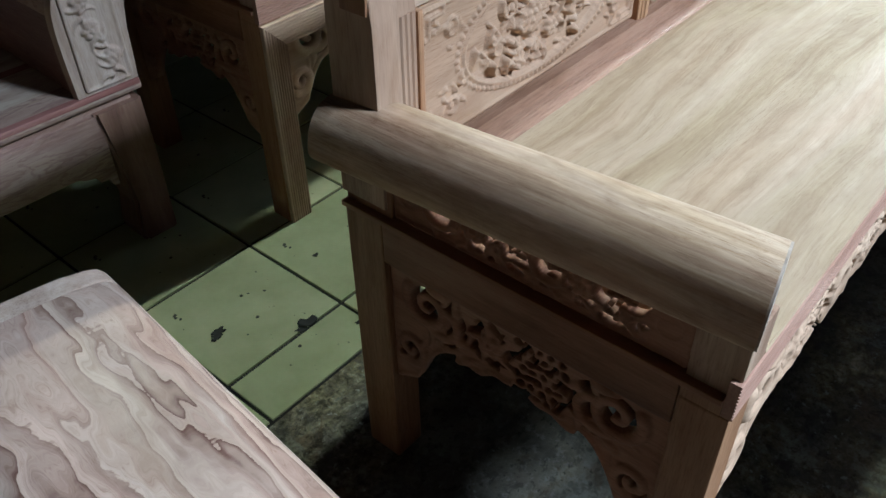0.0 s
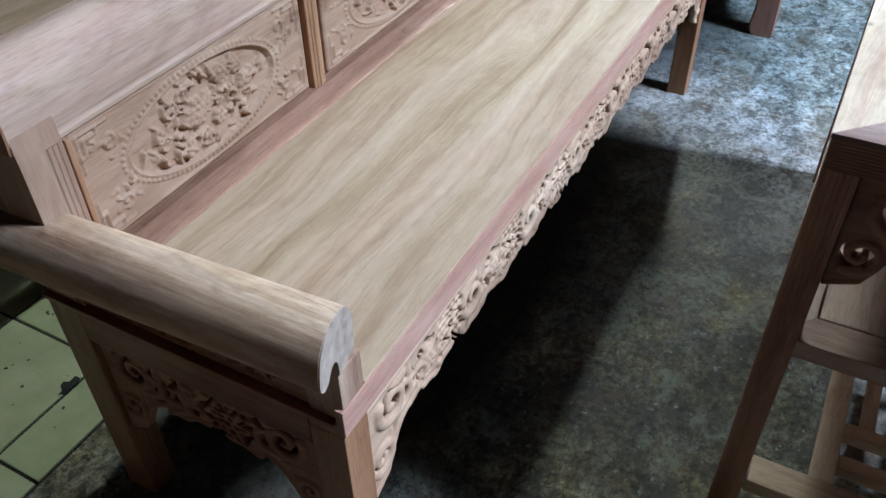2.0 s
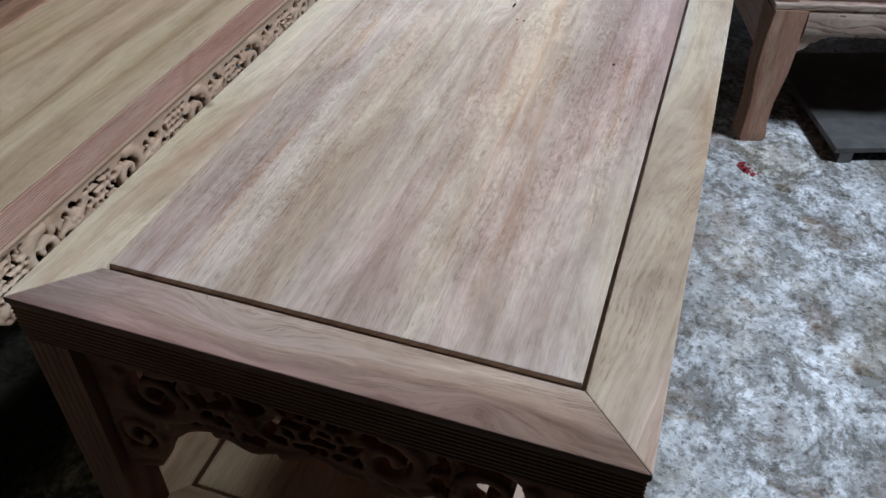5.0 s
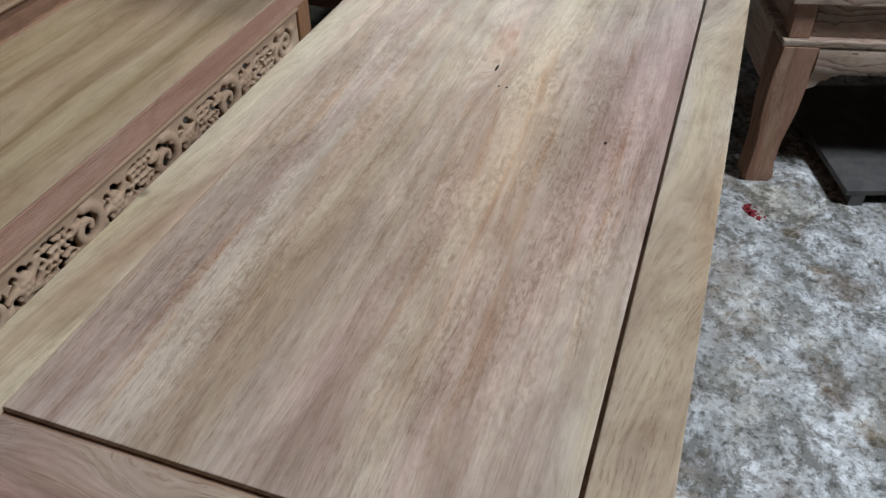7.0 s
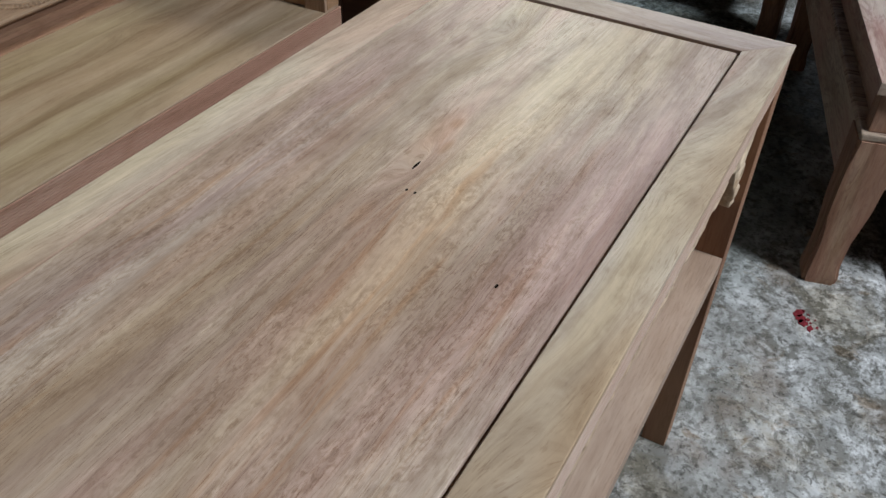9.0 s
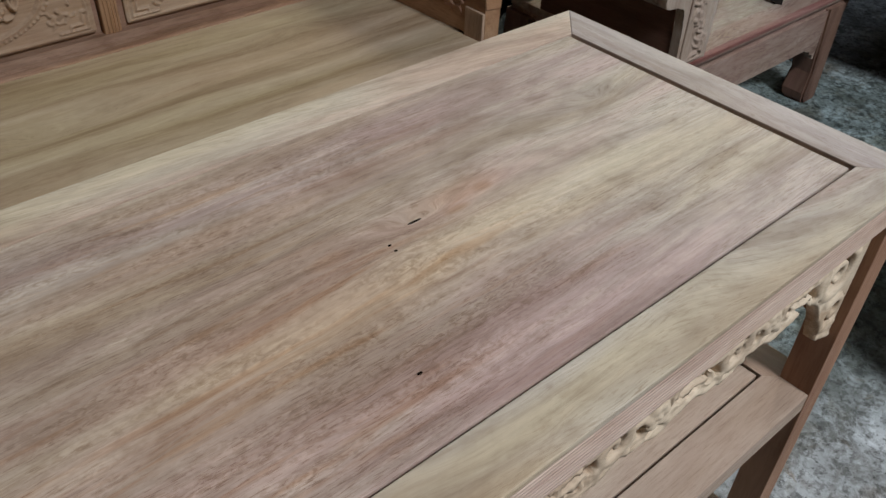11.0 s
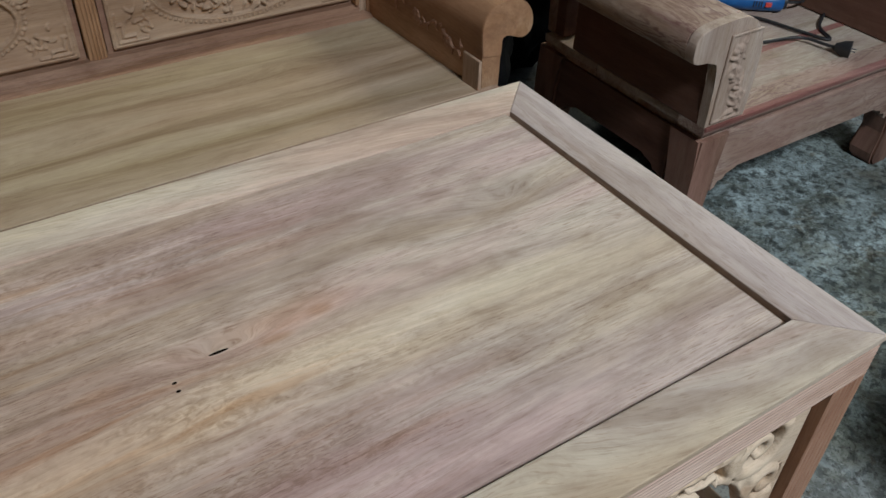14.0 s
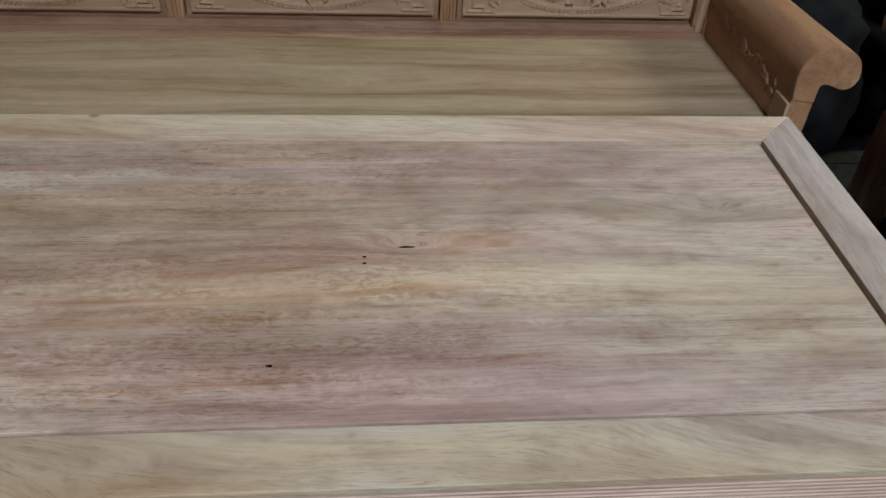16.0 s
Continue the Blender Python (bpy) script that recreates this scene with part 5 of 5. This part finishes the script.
    for name, poly, mat in (("shelf_rail", [(a0, b0), (a1, b0), (a1 - f, b0 + f), (a0 + f, b0 + f)], m_shelf), ("shelf_rail", [(a1, b1), (a0, b1), (a0 + f, b1 - f), (a1 - f, b1 - f)], m_shelf),
                            ("shelf_rail", [(a0, b1), (a0, b0), (a0 + f, b0 + f), (a0 + f, b1 - f)], m_rail_y), ("shelf_rail", [(a1, b0), (a1, b1), (a1 - f, b1 - f), (a1 - f, b0 + f)], m_rail_y)):
        part(name, prism(poly, "z", s0, s1, bevel=0.001), mat, t, "mitred frame rail of the shelf")
    part("shelf_panel", box(a0 + f + 0.004, a1 - f - 0.004, b0 + f + 0.004, b1 - f - 0.004, s0 + 0.006, s1 - 0.001, 0.001), m_shelf, t, "smooth pale shelf panel")
    part("shelf_under", box(a0 + f - 0.008, a1 - f + 0.008, b0 + f - 0.008, b1 - f + 0.008, s0 - 0.008, s0 + 0.0055, 0), m_leg, t)
    # low lattice shelf
    l0, l1 = 0.092, 0.121
    for x in (0.006, TX - 0.060):
        part("low_rail", box(x, x + 0.054, 0.0465, TY - 0.0465, l0, l1), m_slat_y, t)
    for y in (0.152, 0.348):
        part("lattice_bar", box(0.0605, TX - 0.0605, y - 0.018, y + 0.018, l0 + 0.004, l1 - 0.001), m_slat, t)
    for x in (0.1125, 0.185, 0.40, 0.48, TX - 0.48, TX - 0.40, TX - 0.185, TX - 0.1125):
        part("lattice_bar", box(x - 0.0135, x + 0.0135, 0.1705, 0.3295, l0 + 0.004, l1 - 0.0015), m_slat_y, t)
    for x0, x1 in ((0.185, 0.40), (TX - 0.40, TX - 0.185)):
        for y in (0.2045, 0.25, 0.2955):
            part("lattice_slat", box(x0 + 0.014, x1 - 0.014, y - 0.0115, y + 0.0115, l0 + 0.006, l1 - 0.002), m_slat, t)
    return t


table_1 = table()


# ---- the armchairs ----
def armchair(mx, my, mz, mc, over=0.0):
    """Front to -y; its front left foot at the origin; 0.83 wide, 0.53 deep."""
    a = thing("armchair", (0, 0, 0), "heavy rosewood armchair with rolled flat arms and stout legs", "armchair", "armchairs")
    w, d = 0.83, 0.56
    lt = 0.305
    for cx, gx in ((0.0, 1), (w, -1)):
        for cy, gy in ((0.0, 1), (d, -1)):
            sec = [(0.095, lt), (0.082, lt - 0.09), (0.07, 0.1), (0.078, 0.035), (0.074, 0.012), (0.066, 0.0)]
            bm = bmesh.new()
            rings = []
            for s, z in sec:
                rings.append([bm.verts.new((cx + gx * u * s, cy + gy * v * s, z)) for u, v in ((0, 0), (1, 0), (1, 1), (0, 1))])
            for q, r in zip(rings, rings[1:]):
                for k in range(4):
                    bm.faces.new((q[k], q[(k + 1) % 4], r[(k + 1) % 4], r[k]))
            bm.faces.new(rings[0]), bm.faces.new(rings[-1])
            bmesh.ops.bevel(bm, geom=[e for e in bm.edges if abs((e.verts[0].co - e.verts[1].co).z) > 0.005], offset=0.006, segments=2, affect="EDGES")
            part("leg", bm, mz, a, "stout tapering leg with a hoofed foot")

    def apron(L):
        out = [(0.0, lt - 0.004), (L, lt - 0.004)]
        right = [(L, lt - 0.155), (L - 0.012, lt - 0.15), (L - 0.016, lt - 0.132), (L - 0.034, lt - 0.134), (L - 0.04, lt - 0.118), (L - 0.062, lt - 0.116), (L - 0.075, lt - 0.106)]
        return out + right + [(L - u, z) for u, z in right[::-1]]
    part("front_apron", prism([(0.085 + u, z) for u, z in apron(w - 0.17)], "y", 0.006, 0.03, bevel=0.002), mx, a, "shaped front apron with stepped bracket ends")
    part("back_apron", prism([(0.085 + u, z) for u, z in apron(w - 0.17)], "y", d - 0.03, d - 0.006), mx, a)
    for x in (0.006, w - 0.03):
        part("side_apron", prism([(0.085 + u, z) for u, z in apron(d - 0.17)], "x", x, x + 0.024, bevel=0.002), m_side_shade, a)
    part("waist", box(0.014, w - 0.014, 0.014, d - 0.012, lt - 0.006, lt + 0.018), mx, a, "recessed waist moulding")
    part("seat_frame", prism(spline([(0.0, lt + 0.0185), (-0.004, lt + 0.028), (0.0, lt + 0.04)], 4) + [(0.07, lt + 0.04), (0.07, lt + 0.0185)], "x", -0.004, w + 0.004), mx, a, "front seat rail with a reddish moulded edge")
    part("sapwood_edge", box(-0.003, w + 0.003, -0.0065, 0.012, lt + 0.0305, lt + 0.0415, 0.003), m_sap, a, "red sapwood edge along the seat front")
    part("sapwood_strip", box(0.092, w - 0.092, 0.19, 0.212, lt + 0.03, lt + 0.0386, 0.0005), m_sap, a, "red sapwood strip in the seat")
    for k, (y0, y1) in enumerate(((0.0715, 0.2), (0.202, 0.34), (0.342, d - 0.02))):
        part("seat_board", box(0.0, w, y0, y1, lt + 0.0185, lt + 0.038 - 0.001 * (k % 2)), m_board, a, "thick seat board with reddish sapwood joint")
    # arms with an overhanging flat roll, on a panelled side
    half = [(0.114, lt + 0.04), (0.116, 0.47), (0.106, 0.525), (0.08, 0.562), (0.045, 0.582), (-0.02, 0.582), (-0.07 - over, 0.575), (-0.088 - over, 0.560), (-0.092 - over, 0.538), (-0.088 - over, 0.515), (-0.074 - over, 0.508), (-0.034, 0.504), (-0.024, 0.496), (-0.010, 0.48), (-0.004, lt + 0.04)]
    for g in (1, -1):
        X = (lambda u: u) if g > 0 else (lambda u: w - u)
        roll = [p for p in half if p[1] > 0.49]
        roll = [(0.110, 0.4905)] + roll + [(-0.0075, 0.4905)]
        part("arm", prism([(X(p[0]), p[1]) for p in spline(roll[:-1], 3) + roll[-1:]], "y", 0.022, d - 0.005, bevel=0.003), my, a, "thick rolled arm with marbled pink grain", True)
        x0, x1 = sorted((X(-0.004), X(0.108)))
        part("side_panel", box(x0, x1, 0.022, d - 0.13, lt + 0.0405, 0.49, 0.002), m_side_shade, a, "panel below the arm, coloured dark for its shade")
        part("rear_post", box(x0 + 0.02, x1 - 0.01, d - 0.07, d - 0.036, lt + 0.0405, 0.49, 0.003), m_side_shade, a, "short post behind the arm's opening")
        part("arm_front", prism([(X(p[0]), p[1]) for p in spline(half, 3)], "y", -0.002, 0.0215, bevel=0.003), mc, a, "pale arm front with shallow carving")
        c = Carving(0.092, 0.2, 0.002)
        c.top[:] = 0.0
        rnd = random.Random(9)
        for q in (0.003, 0.089):
            c.stroke([(q, z) for z in np.linspace(0.003, 0.197, 100)], 0.0036, None, 0.9)
        for q in (0.003, 0.197):
            c.stroke([(u, q) for u in np.linspace(0.003, 0.089, 46)], 0.0036, None, 0.9)
        stem = lambda z: 0.046 + 0.018 * math.sin(34 * z)
        c.stroke([(stem(z), z) for z in np.linspace(0.012, 0.186, 90)], 0.0038, None, 1.2)
        for k in range(18):
            z = 0.018 + 0.0093 * k
            c.leaf(stem(z), z, rnd.uniform(-0.6, 1.0) if k % 2 else rnd.uniform(2.2, 3.7), 0.034, 0.0056, rnd.choice((-1.5, 1.5)), 1.6)
        for z in (0.05, 0.105, 0.16):
            flower(c, stem(z), z, 0.017, 1.1)
        x = min(X(0.006), X(0.098))
        mesh_part("arm_carving", c.mesh("arm_carving", mc, 0.002, Matrix.Translation((x, -0.004, lt + 0.048)), cut=False), a, "shallow carved sprig")
    part("backrest", prism([(d - 0.035, lt + 0.035), (d - 0.03, 0.72), (d - 0.02, 0.76), (d + 0.005, 0.77), (d + 0.012, 0.74), (d - 0.003, lt + 0.035)], "x", 0.02, w - 0.02, bevel=0.003), mx, a, "plain panelled backrest")
    return a


chair_1 = armchair(m_grey_x, m_brown_y, m_brown_z, m_rose_carve)
chair_1.matrix_basis = pose(1.826, 0.757, 0)
chair_2 = copy_thing(chair_1, pose(-0.274, 2.097, 0, 0, 0, -2) @ Matrix.Translation((-0.83, 0, 0)))
chair_3 = armchair(m_rose_x, m_rose_y, m_rose_z, m_rose_carve, 0.024)
chair_3.matrix_basis = pose(-0.824, 1.402, 0, 0, 0, 175)
tagged(chair_3, "rosewood armchair with a wide arm of marbled pink grain")
tagged(chair_2, "greyish unfinished armchair standing in shade on the tiles")


# ---- the stool by the doorway side ----
def stool():
    """Front to -x; its corner nearest the table at the origin, running to -y and +x."""
    a = thing("stool", (0, 0, 0), "low square rosewood stool with panelled waist and curved legs", "stool")
    w, d, lt = 0.72, 1.1, 0.362
    for cx, gx in ((0.0, 1), (d, -1)):
        for cy, gy in ((0.0, -1), (-w, 1)):
            sec = [(0.09, 0.0, lt), (0.086, 0.0, 0.285), (0.078, 0.0, 0.2), (0.066, 0.002, 0.11), (0.066, 0.0, 0.05), (0.074, -0.003, 0.02), (0.07, 0.0, 0.0)]
            bm = bmesh.new()
            rings = [[bm.verts.new((cx + gx * (o + u * s), cy + gy * (o + v * s), z)) for u, v in ((0, 0), (1, 0), (1, 1), (0, 1))] for s, o, z in sec]
            for q, r in zip(rings, rings[1:]):
                for k in range(4):
                    bm.faces.new((q[k], q[(k + 1) % 4], r[(k + 1) % 4], r[k]))
            bm.faces.new(rings[0]), bm.faces.new(rings[-1])
            bmesh.ops.bevel(bm, geom=[e for e in bm.edges if abs((e.verts[0].co - e.verts[1].co).z) > 0.005], offset=0.007, segments=3, affect="EDGES")
            part("leg", bm, m_rose_z, a, "curved rosewood leg", True)
    rail = spline([(0.004, 0.298), (0.0, 0.312), (0.001, 0.345), (0.006, lt - 0.001)], 3)
    part("front_rail", prism([(p[1] * 0 + p[0], p[1]) for p in rail] + [(0.03, lt - 0.001), (0.03, 0.298)], "y", -w + 0.086, -0.086), m_rose_y, a, "rounded apron rail with reddish sapwood")
    for x0 in (d - 0.03,):
        part("back_rail", box(x0, x0 + 0.026, -w + 0.086, -0.086, 0.298, lt - 0.001), m_rose_y, a)
    for y0 in (-0.03, -w + 0.004):
        part("side_rail", box(0.086, d - 0.086, y0, y0 + 0.026, 0.235, lt - 0.001), m_rose_x, a)
    for y, g in ((-0.086, -1), (-w + 0.086, 1)):
        out = [(0, 0.299), (0.068, 0.299), (0.064, 0.289), (0.05, 0.288), (0.044, 0.278), (0.03, 0.279), (0.022, 0.262), (0.006, 0.255), (0, 0.258)]
        part("bracket", prism([(y + g * (u - 0.004), z) for u, z in out], "x", 0.012, 0.026, bevel=0.001), m_rose_carve, a, "small pale stepped bracket")
    part("ledge", box(0.002, d - 0.002, -w + 0.002, -0.002, lt, lt + 0.016, 0.004), m_rose_y, a, "thin moulded ledge above the legs")
    for x0 in (0.014, d - 0.06):
        for y0 in (-0.06, -w + 0.014):
            part("waist_post", box(x0, x0 + 0.046, y0, y0 + 0.046, lt + 0.0165, 0.462), m_rose_z, a)
    part("waist_panel", box(0.026, 0.04, -w + 0.066, -0.066, lt + 0.0165, 0.462, 0.001), m_rose_y, a, "recessed panel of the waist")
    part("waist_panel", box(d - 0.04, d - 0.026, -w + 0.066, -0.066, lt + 0.0165, 0.462, 0.001), m_rose_y, a)
    for y0 in (-0.04, -w + 0.026):
        part("waist_panel", box(0.066, d - 0.066, y0, y0 + 0.014, lt + 0.0165, 0.462, 0.001), m_rose_x, a)
    f = 0.075
    for poly, mat in (([(0, 0), (d, 0), (d - f, -f), (f, -f)], m_rose_x), ([(d, -w), (0, -w), (f, -w + f), (d - f, -w + f)], m_rose_x), ([(0, -w), (0, 0), (f, -f), (f, -w + f)], m_rose_y), ([(d, 0), (d, -w), (d - f, -w + f), (d - f, -f)], m_rose_y)):
        part("seat_rail", prism(poly, "z", 0.4625, 0.488, bevel=0.0015), mat, a, "mitred pale rail of the stool seat")
    part("seat_panel", box(f + 0.003, d - f - 0.003, -w + f + 0.003, -f - 0.003, 0.463, 0.483, 0.001), m_rose_x, a, "slightly sunk seat panel")
    return a


stool_1 = stool()
stool_1.matrix_basis = pose(1.652, -0.118, 0, 0, 0, 15)
stool_2 = copy_thing(stool_1, pose(2.82, 0.93, 0))
tagged(stool_2, "dark low rosewood stool standing in shade further off")


# ---- a low board on the floor ----
def floor_board():
    a = thing("low_board", (0, 0, 0), "dusty grey board on low feet under the stool", "board")
    part("board", box(0, 0.5, -0.42, 0, 0.03, 0.045, 0.002), m_dark_board, a)
    for y in (-0.05, -0.4):
        part("batten", prism([(0.0, 0.0), (0.0, 0.0298), (0.5, 0.0298), (0.5, 0.0), (0.46, 0.0), (0.44, 0.01), (0.06, 0.01), (0.04, 0.0)], "y", y, y + 0.035), m_dark_board, a)
    return a


board_1 = floor_board()
board_1.matrix_basis = pose(1.622, -0.35, 0, 0, 0, 20)

# red paint spilt on the concrete
bm = bmesh.new()
rnd = random.Random(4)
for x, y, r, k in ((1.541, -0.135, 0.010, 1.4), (1.526, -0.142, 0.008, 1.7), (1.514, -0.150, 0.010, 1.0), (1.505, -0.165, 0.006, 1.6), (1.53, -0.156, 0.004, 1.2), (1.546, -0.154, 0.003, 1.0), (1.515, -0.178, 0.003, 1.4), (1.536, -0.169, 0.002, 1.3), (1.553, -0.143, 0.003, 1.2), (1.522, -0.163, 0.0025, 1.1)):
    n = 18
    wob = [1 + rnd.uniform(-0.3, 0.3) for _ in range(n)]
    prism([(x + r * k * wob[i] * math.cos(2 * math.pi * i / n), y + r * wob[i] * math.sin(2 * math.pi * i / n)) for i in range(n)], "z", 0.0004, 0.0014, bm)
tagged(new("paint_spill", finish(bm, "paint_spill", m_red)), "splashes of dried red paint on the concrete", "paint spill")


# ---- the rotary tool on the far armchair ----
def rotary_tool():
    t = thing("rotary_tool", (0, 0, 0), "blue handheld rotary grinder lying on the armchair seat", "power tool")

    def turned(name, prof, mat, label="", seg=20):
        bm = bmesh.new()
        rings = [[bm.verts.new((x, r * math.cos(2 * math.pi * k / seg), r * math.sin(2 * math.pi * k / seg))) for k in range(seg)] for x, r in prof]
        for q, s in zip(rings, rings[1:]):
            for k in range(seg):
                bm.faces.new((q[k], q[(k + 1) % seg], s[(k + 1) % seg], s[k]))
        bm.faces.new(rings[0]), bm.faces.new(rings[-1])
        return part(name, bm, mat, t, label, True)
    turned("body", [(0.022, 0.012), (0.03, 0.018), (0.06, 0.021), (0.1, 0.025), (0.17, 0.026), (0.195, 0.026), (0.2, 0.023)], m_blue, "rounded blue plastic body")
    turned("chuck", [(0.0, 0.004), (0.002, 0.008), (0.014, 0.010), (0.024, 0.010)], m_steel, "steel chuck nut")
    turned("end_cap", [(0.199, 0.021), (0.209, 0.02), (0.213, 0.01)], m_black)
    part("switch", box(0.15, 0.166, -0.029, -0.0245, -0.006, 0.006, 0.001), m_red_plastic, t, "small red switch")
    for k in range(4):
        part("vent", box(0.118 + 0.007 * k, 0.121 + 0.007 * k, -0.0268, -0.0235, -0.008, 0.008, 0.0005), m_black, t)
    return t


SEAT_C = 0.344
tool = rotary_tool()
tool.matrix_basis = pose(2.304, 1.211, SEAT_C + 0.0265, 0, 0, -35.7)
cable = spline([(2.475, 1.088, SEAT_C + 0.026), (2.52, 1.075, SEAT_C + 0.022), (2.59, 1.10, SEAT_C + 0.008), (2.60, 1.046, SEAT_C + 0.005), (2.475, 0.972, SEAT_C + 0.004), (2.43, 0.905, SEAT_C + 0.004), (2.40, 0.965, SEAT_C + 0.006), (2.36, 1.10, SEAT_C + 0.005), (2.27, 1.16, SEAT_C + 0.004), (2.15, 1.13, SEAT_C + 0.004), (2.15, 1.03, SEAT_C + 0.004), (2.25, 0.98, SEAT_C + 0.005), (2.35, 0.94, SEAT_C + 0.013), (2.375, 0.87, SEAT_C + 0.014), (2.38, 0.85, SEAT_C + 0.016)], 8)
cord = new("power_cord", finish(tube(cable, 0.0042), "power_cord", m_black, True))
tagged(cord, "black power cord looped on the armchair seat", "cord")
bm = tube([(2.379, 0.856, SEAT_C + 0.016), (2.386, 0.838, SEAT_C + 0.017), (2.394, 0.822, SEAT_C + 0.018)], lambda t: 0.009 + 0.012 * min(1.0, 1.6 * t), sides=16)
plug = part("plug", bm, m_black, cord, "moulded black two-pin plug", True)
for g in (-0.008, 0.008):
    part("pin", tube([(2.394 + g, 0.823 + 0.5 * g, SEAT_C + 0.018), (2.399 + g, 0.812 + 0.5 * g, SEAT_C + 0.018)], 0.0016), m_steel, plug)


# ---- dark clutter behind the bench's end ----
def sack(name, x, y, z, rx, ry, rz, mat, seed, label):
    bm = bmesh.new()
    bmesh.ops.create_icosphere(bm, subdivisions=4, radius=1)
    for v in bm.verts:
        n = noise.fractal(v.co * 2.2 + Vector((seed, 0, 0)), 0.8, 2.0, 4)
        k = 1 + 0.22 * n
        v.co = Vector((x + v.co.x * rx * k, y + v.co.y * ry * k, max(z - rz * 0.92, z + v.co.z * rz * k)))
    ob = new(name, finish(bm, name, mat, "soft"))
    tagged(ob, label, "sack")
    return ob


m_gap_fill = plain("gap_fill_black", (0.006, 0.006, 0.007), (0.014, 0.014, 0.015), 9, 0.85, relief=0.006)
m_gap_fill.node_tree.nodes["Principled BSDF"].inputs["Specular IOR Level"].default_value = 0.05
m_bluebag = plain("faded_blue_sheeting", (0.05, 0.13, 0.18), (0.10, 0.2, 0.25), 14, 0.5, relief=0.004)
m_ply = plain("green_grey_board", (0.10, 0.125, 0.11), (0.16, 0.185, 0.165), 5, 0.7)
# black shapes added to cover lit floor in the dark gap; contents unknown
sack("dark_gap_fill", 1.70, 1.66, 0.25, 0.21, 0.27, 0.27, m_gap_fill, 2.0, "crumpled black shape added to fill the dark gap")
sack("dark_gap_fill", 2.05, 1.78, 0.22, 0.22, 0.2, 0.24, m_gap_fill, 8.0, "crumpled black shape added to fill the dark gap")
sack("blue_sack", 1.86, 2.02, 0.42, 0.15, 0.14, 0.45, m_bluebag, 5.0, "faded blue plastic sack behind the benches")
leaning = new("leaning_board", finish(box(-0.6, 0.6, -0.012, 0.012, 0, 1.7, 0.003), "leaning_board", m_ply))
leaning.matrix_basis = pose(2.45, 2.2, 0.0, -10, 0, -6)
tagged(leaning, "grey-green board leaning in the dark corner", "board")

# ---- floor tiles beyond the bench ----
grout = bpy.data.objects["grout"]
TILE, X_LINE, Y_LINE = 0.2642, -0.2235, 1.662


def tile_mesh(name, w, h):
    g = 0.0035
    return finish(box(g, w - g, g, h - g, 0.0, 0.0065, 0.0012), name, m_tile)


full, cut = tile_mesh("tile", TILE, TILE), tile_mesh("cut_tile", TILE, Y_LINE - 1.548)
rnd = random.Random(12)
for i in range(-9, 8):
    for j in range(-1, 8):
        ob = new("tile", cut if j < 0 else full)
        ob.location = (X_LINE + i * TILE, 1.548 if j < 0 else Y_LINE + j * TILE, -0.0005 + rnd.uniform(-0.0006, 0.0006))
        ob.parent = grout
for x, y, r, seed in ((-0.417, 1.776, 0.013, 1), (-0.428, 1.768, 0.009, 5), (-0.301, 1.672, 0.017, 2), (-0.316, 1.668, 0.012, 3), (-0.16, 1.80, 0.006, 6), (-0.33, 1.82, 0.004, 7), (-0.24, 1.60, 0.006, 8)):
    rnd = random.Random(seed)
    n = 16
    wob = [1 + rnd.uniform(-0.45, 0.35) for _ in range(n)]
    bm = prism([(x + r * wob[i] * math.cos(2 * math.pi * i / n), y + r * 0.8 * wob[i] * math.sin(2 * math.pi * i / n)) for i in range(n)], "z", 0.0062, 0.0074)
    part("chip", bm, m_mortar, grout, "broken-out chip in the tile glaze")
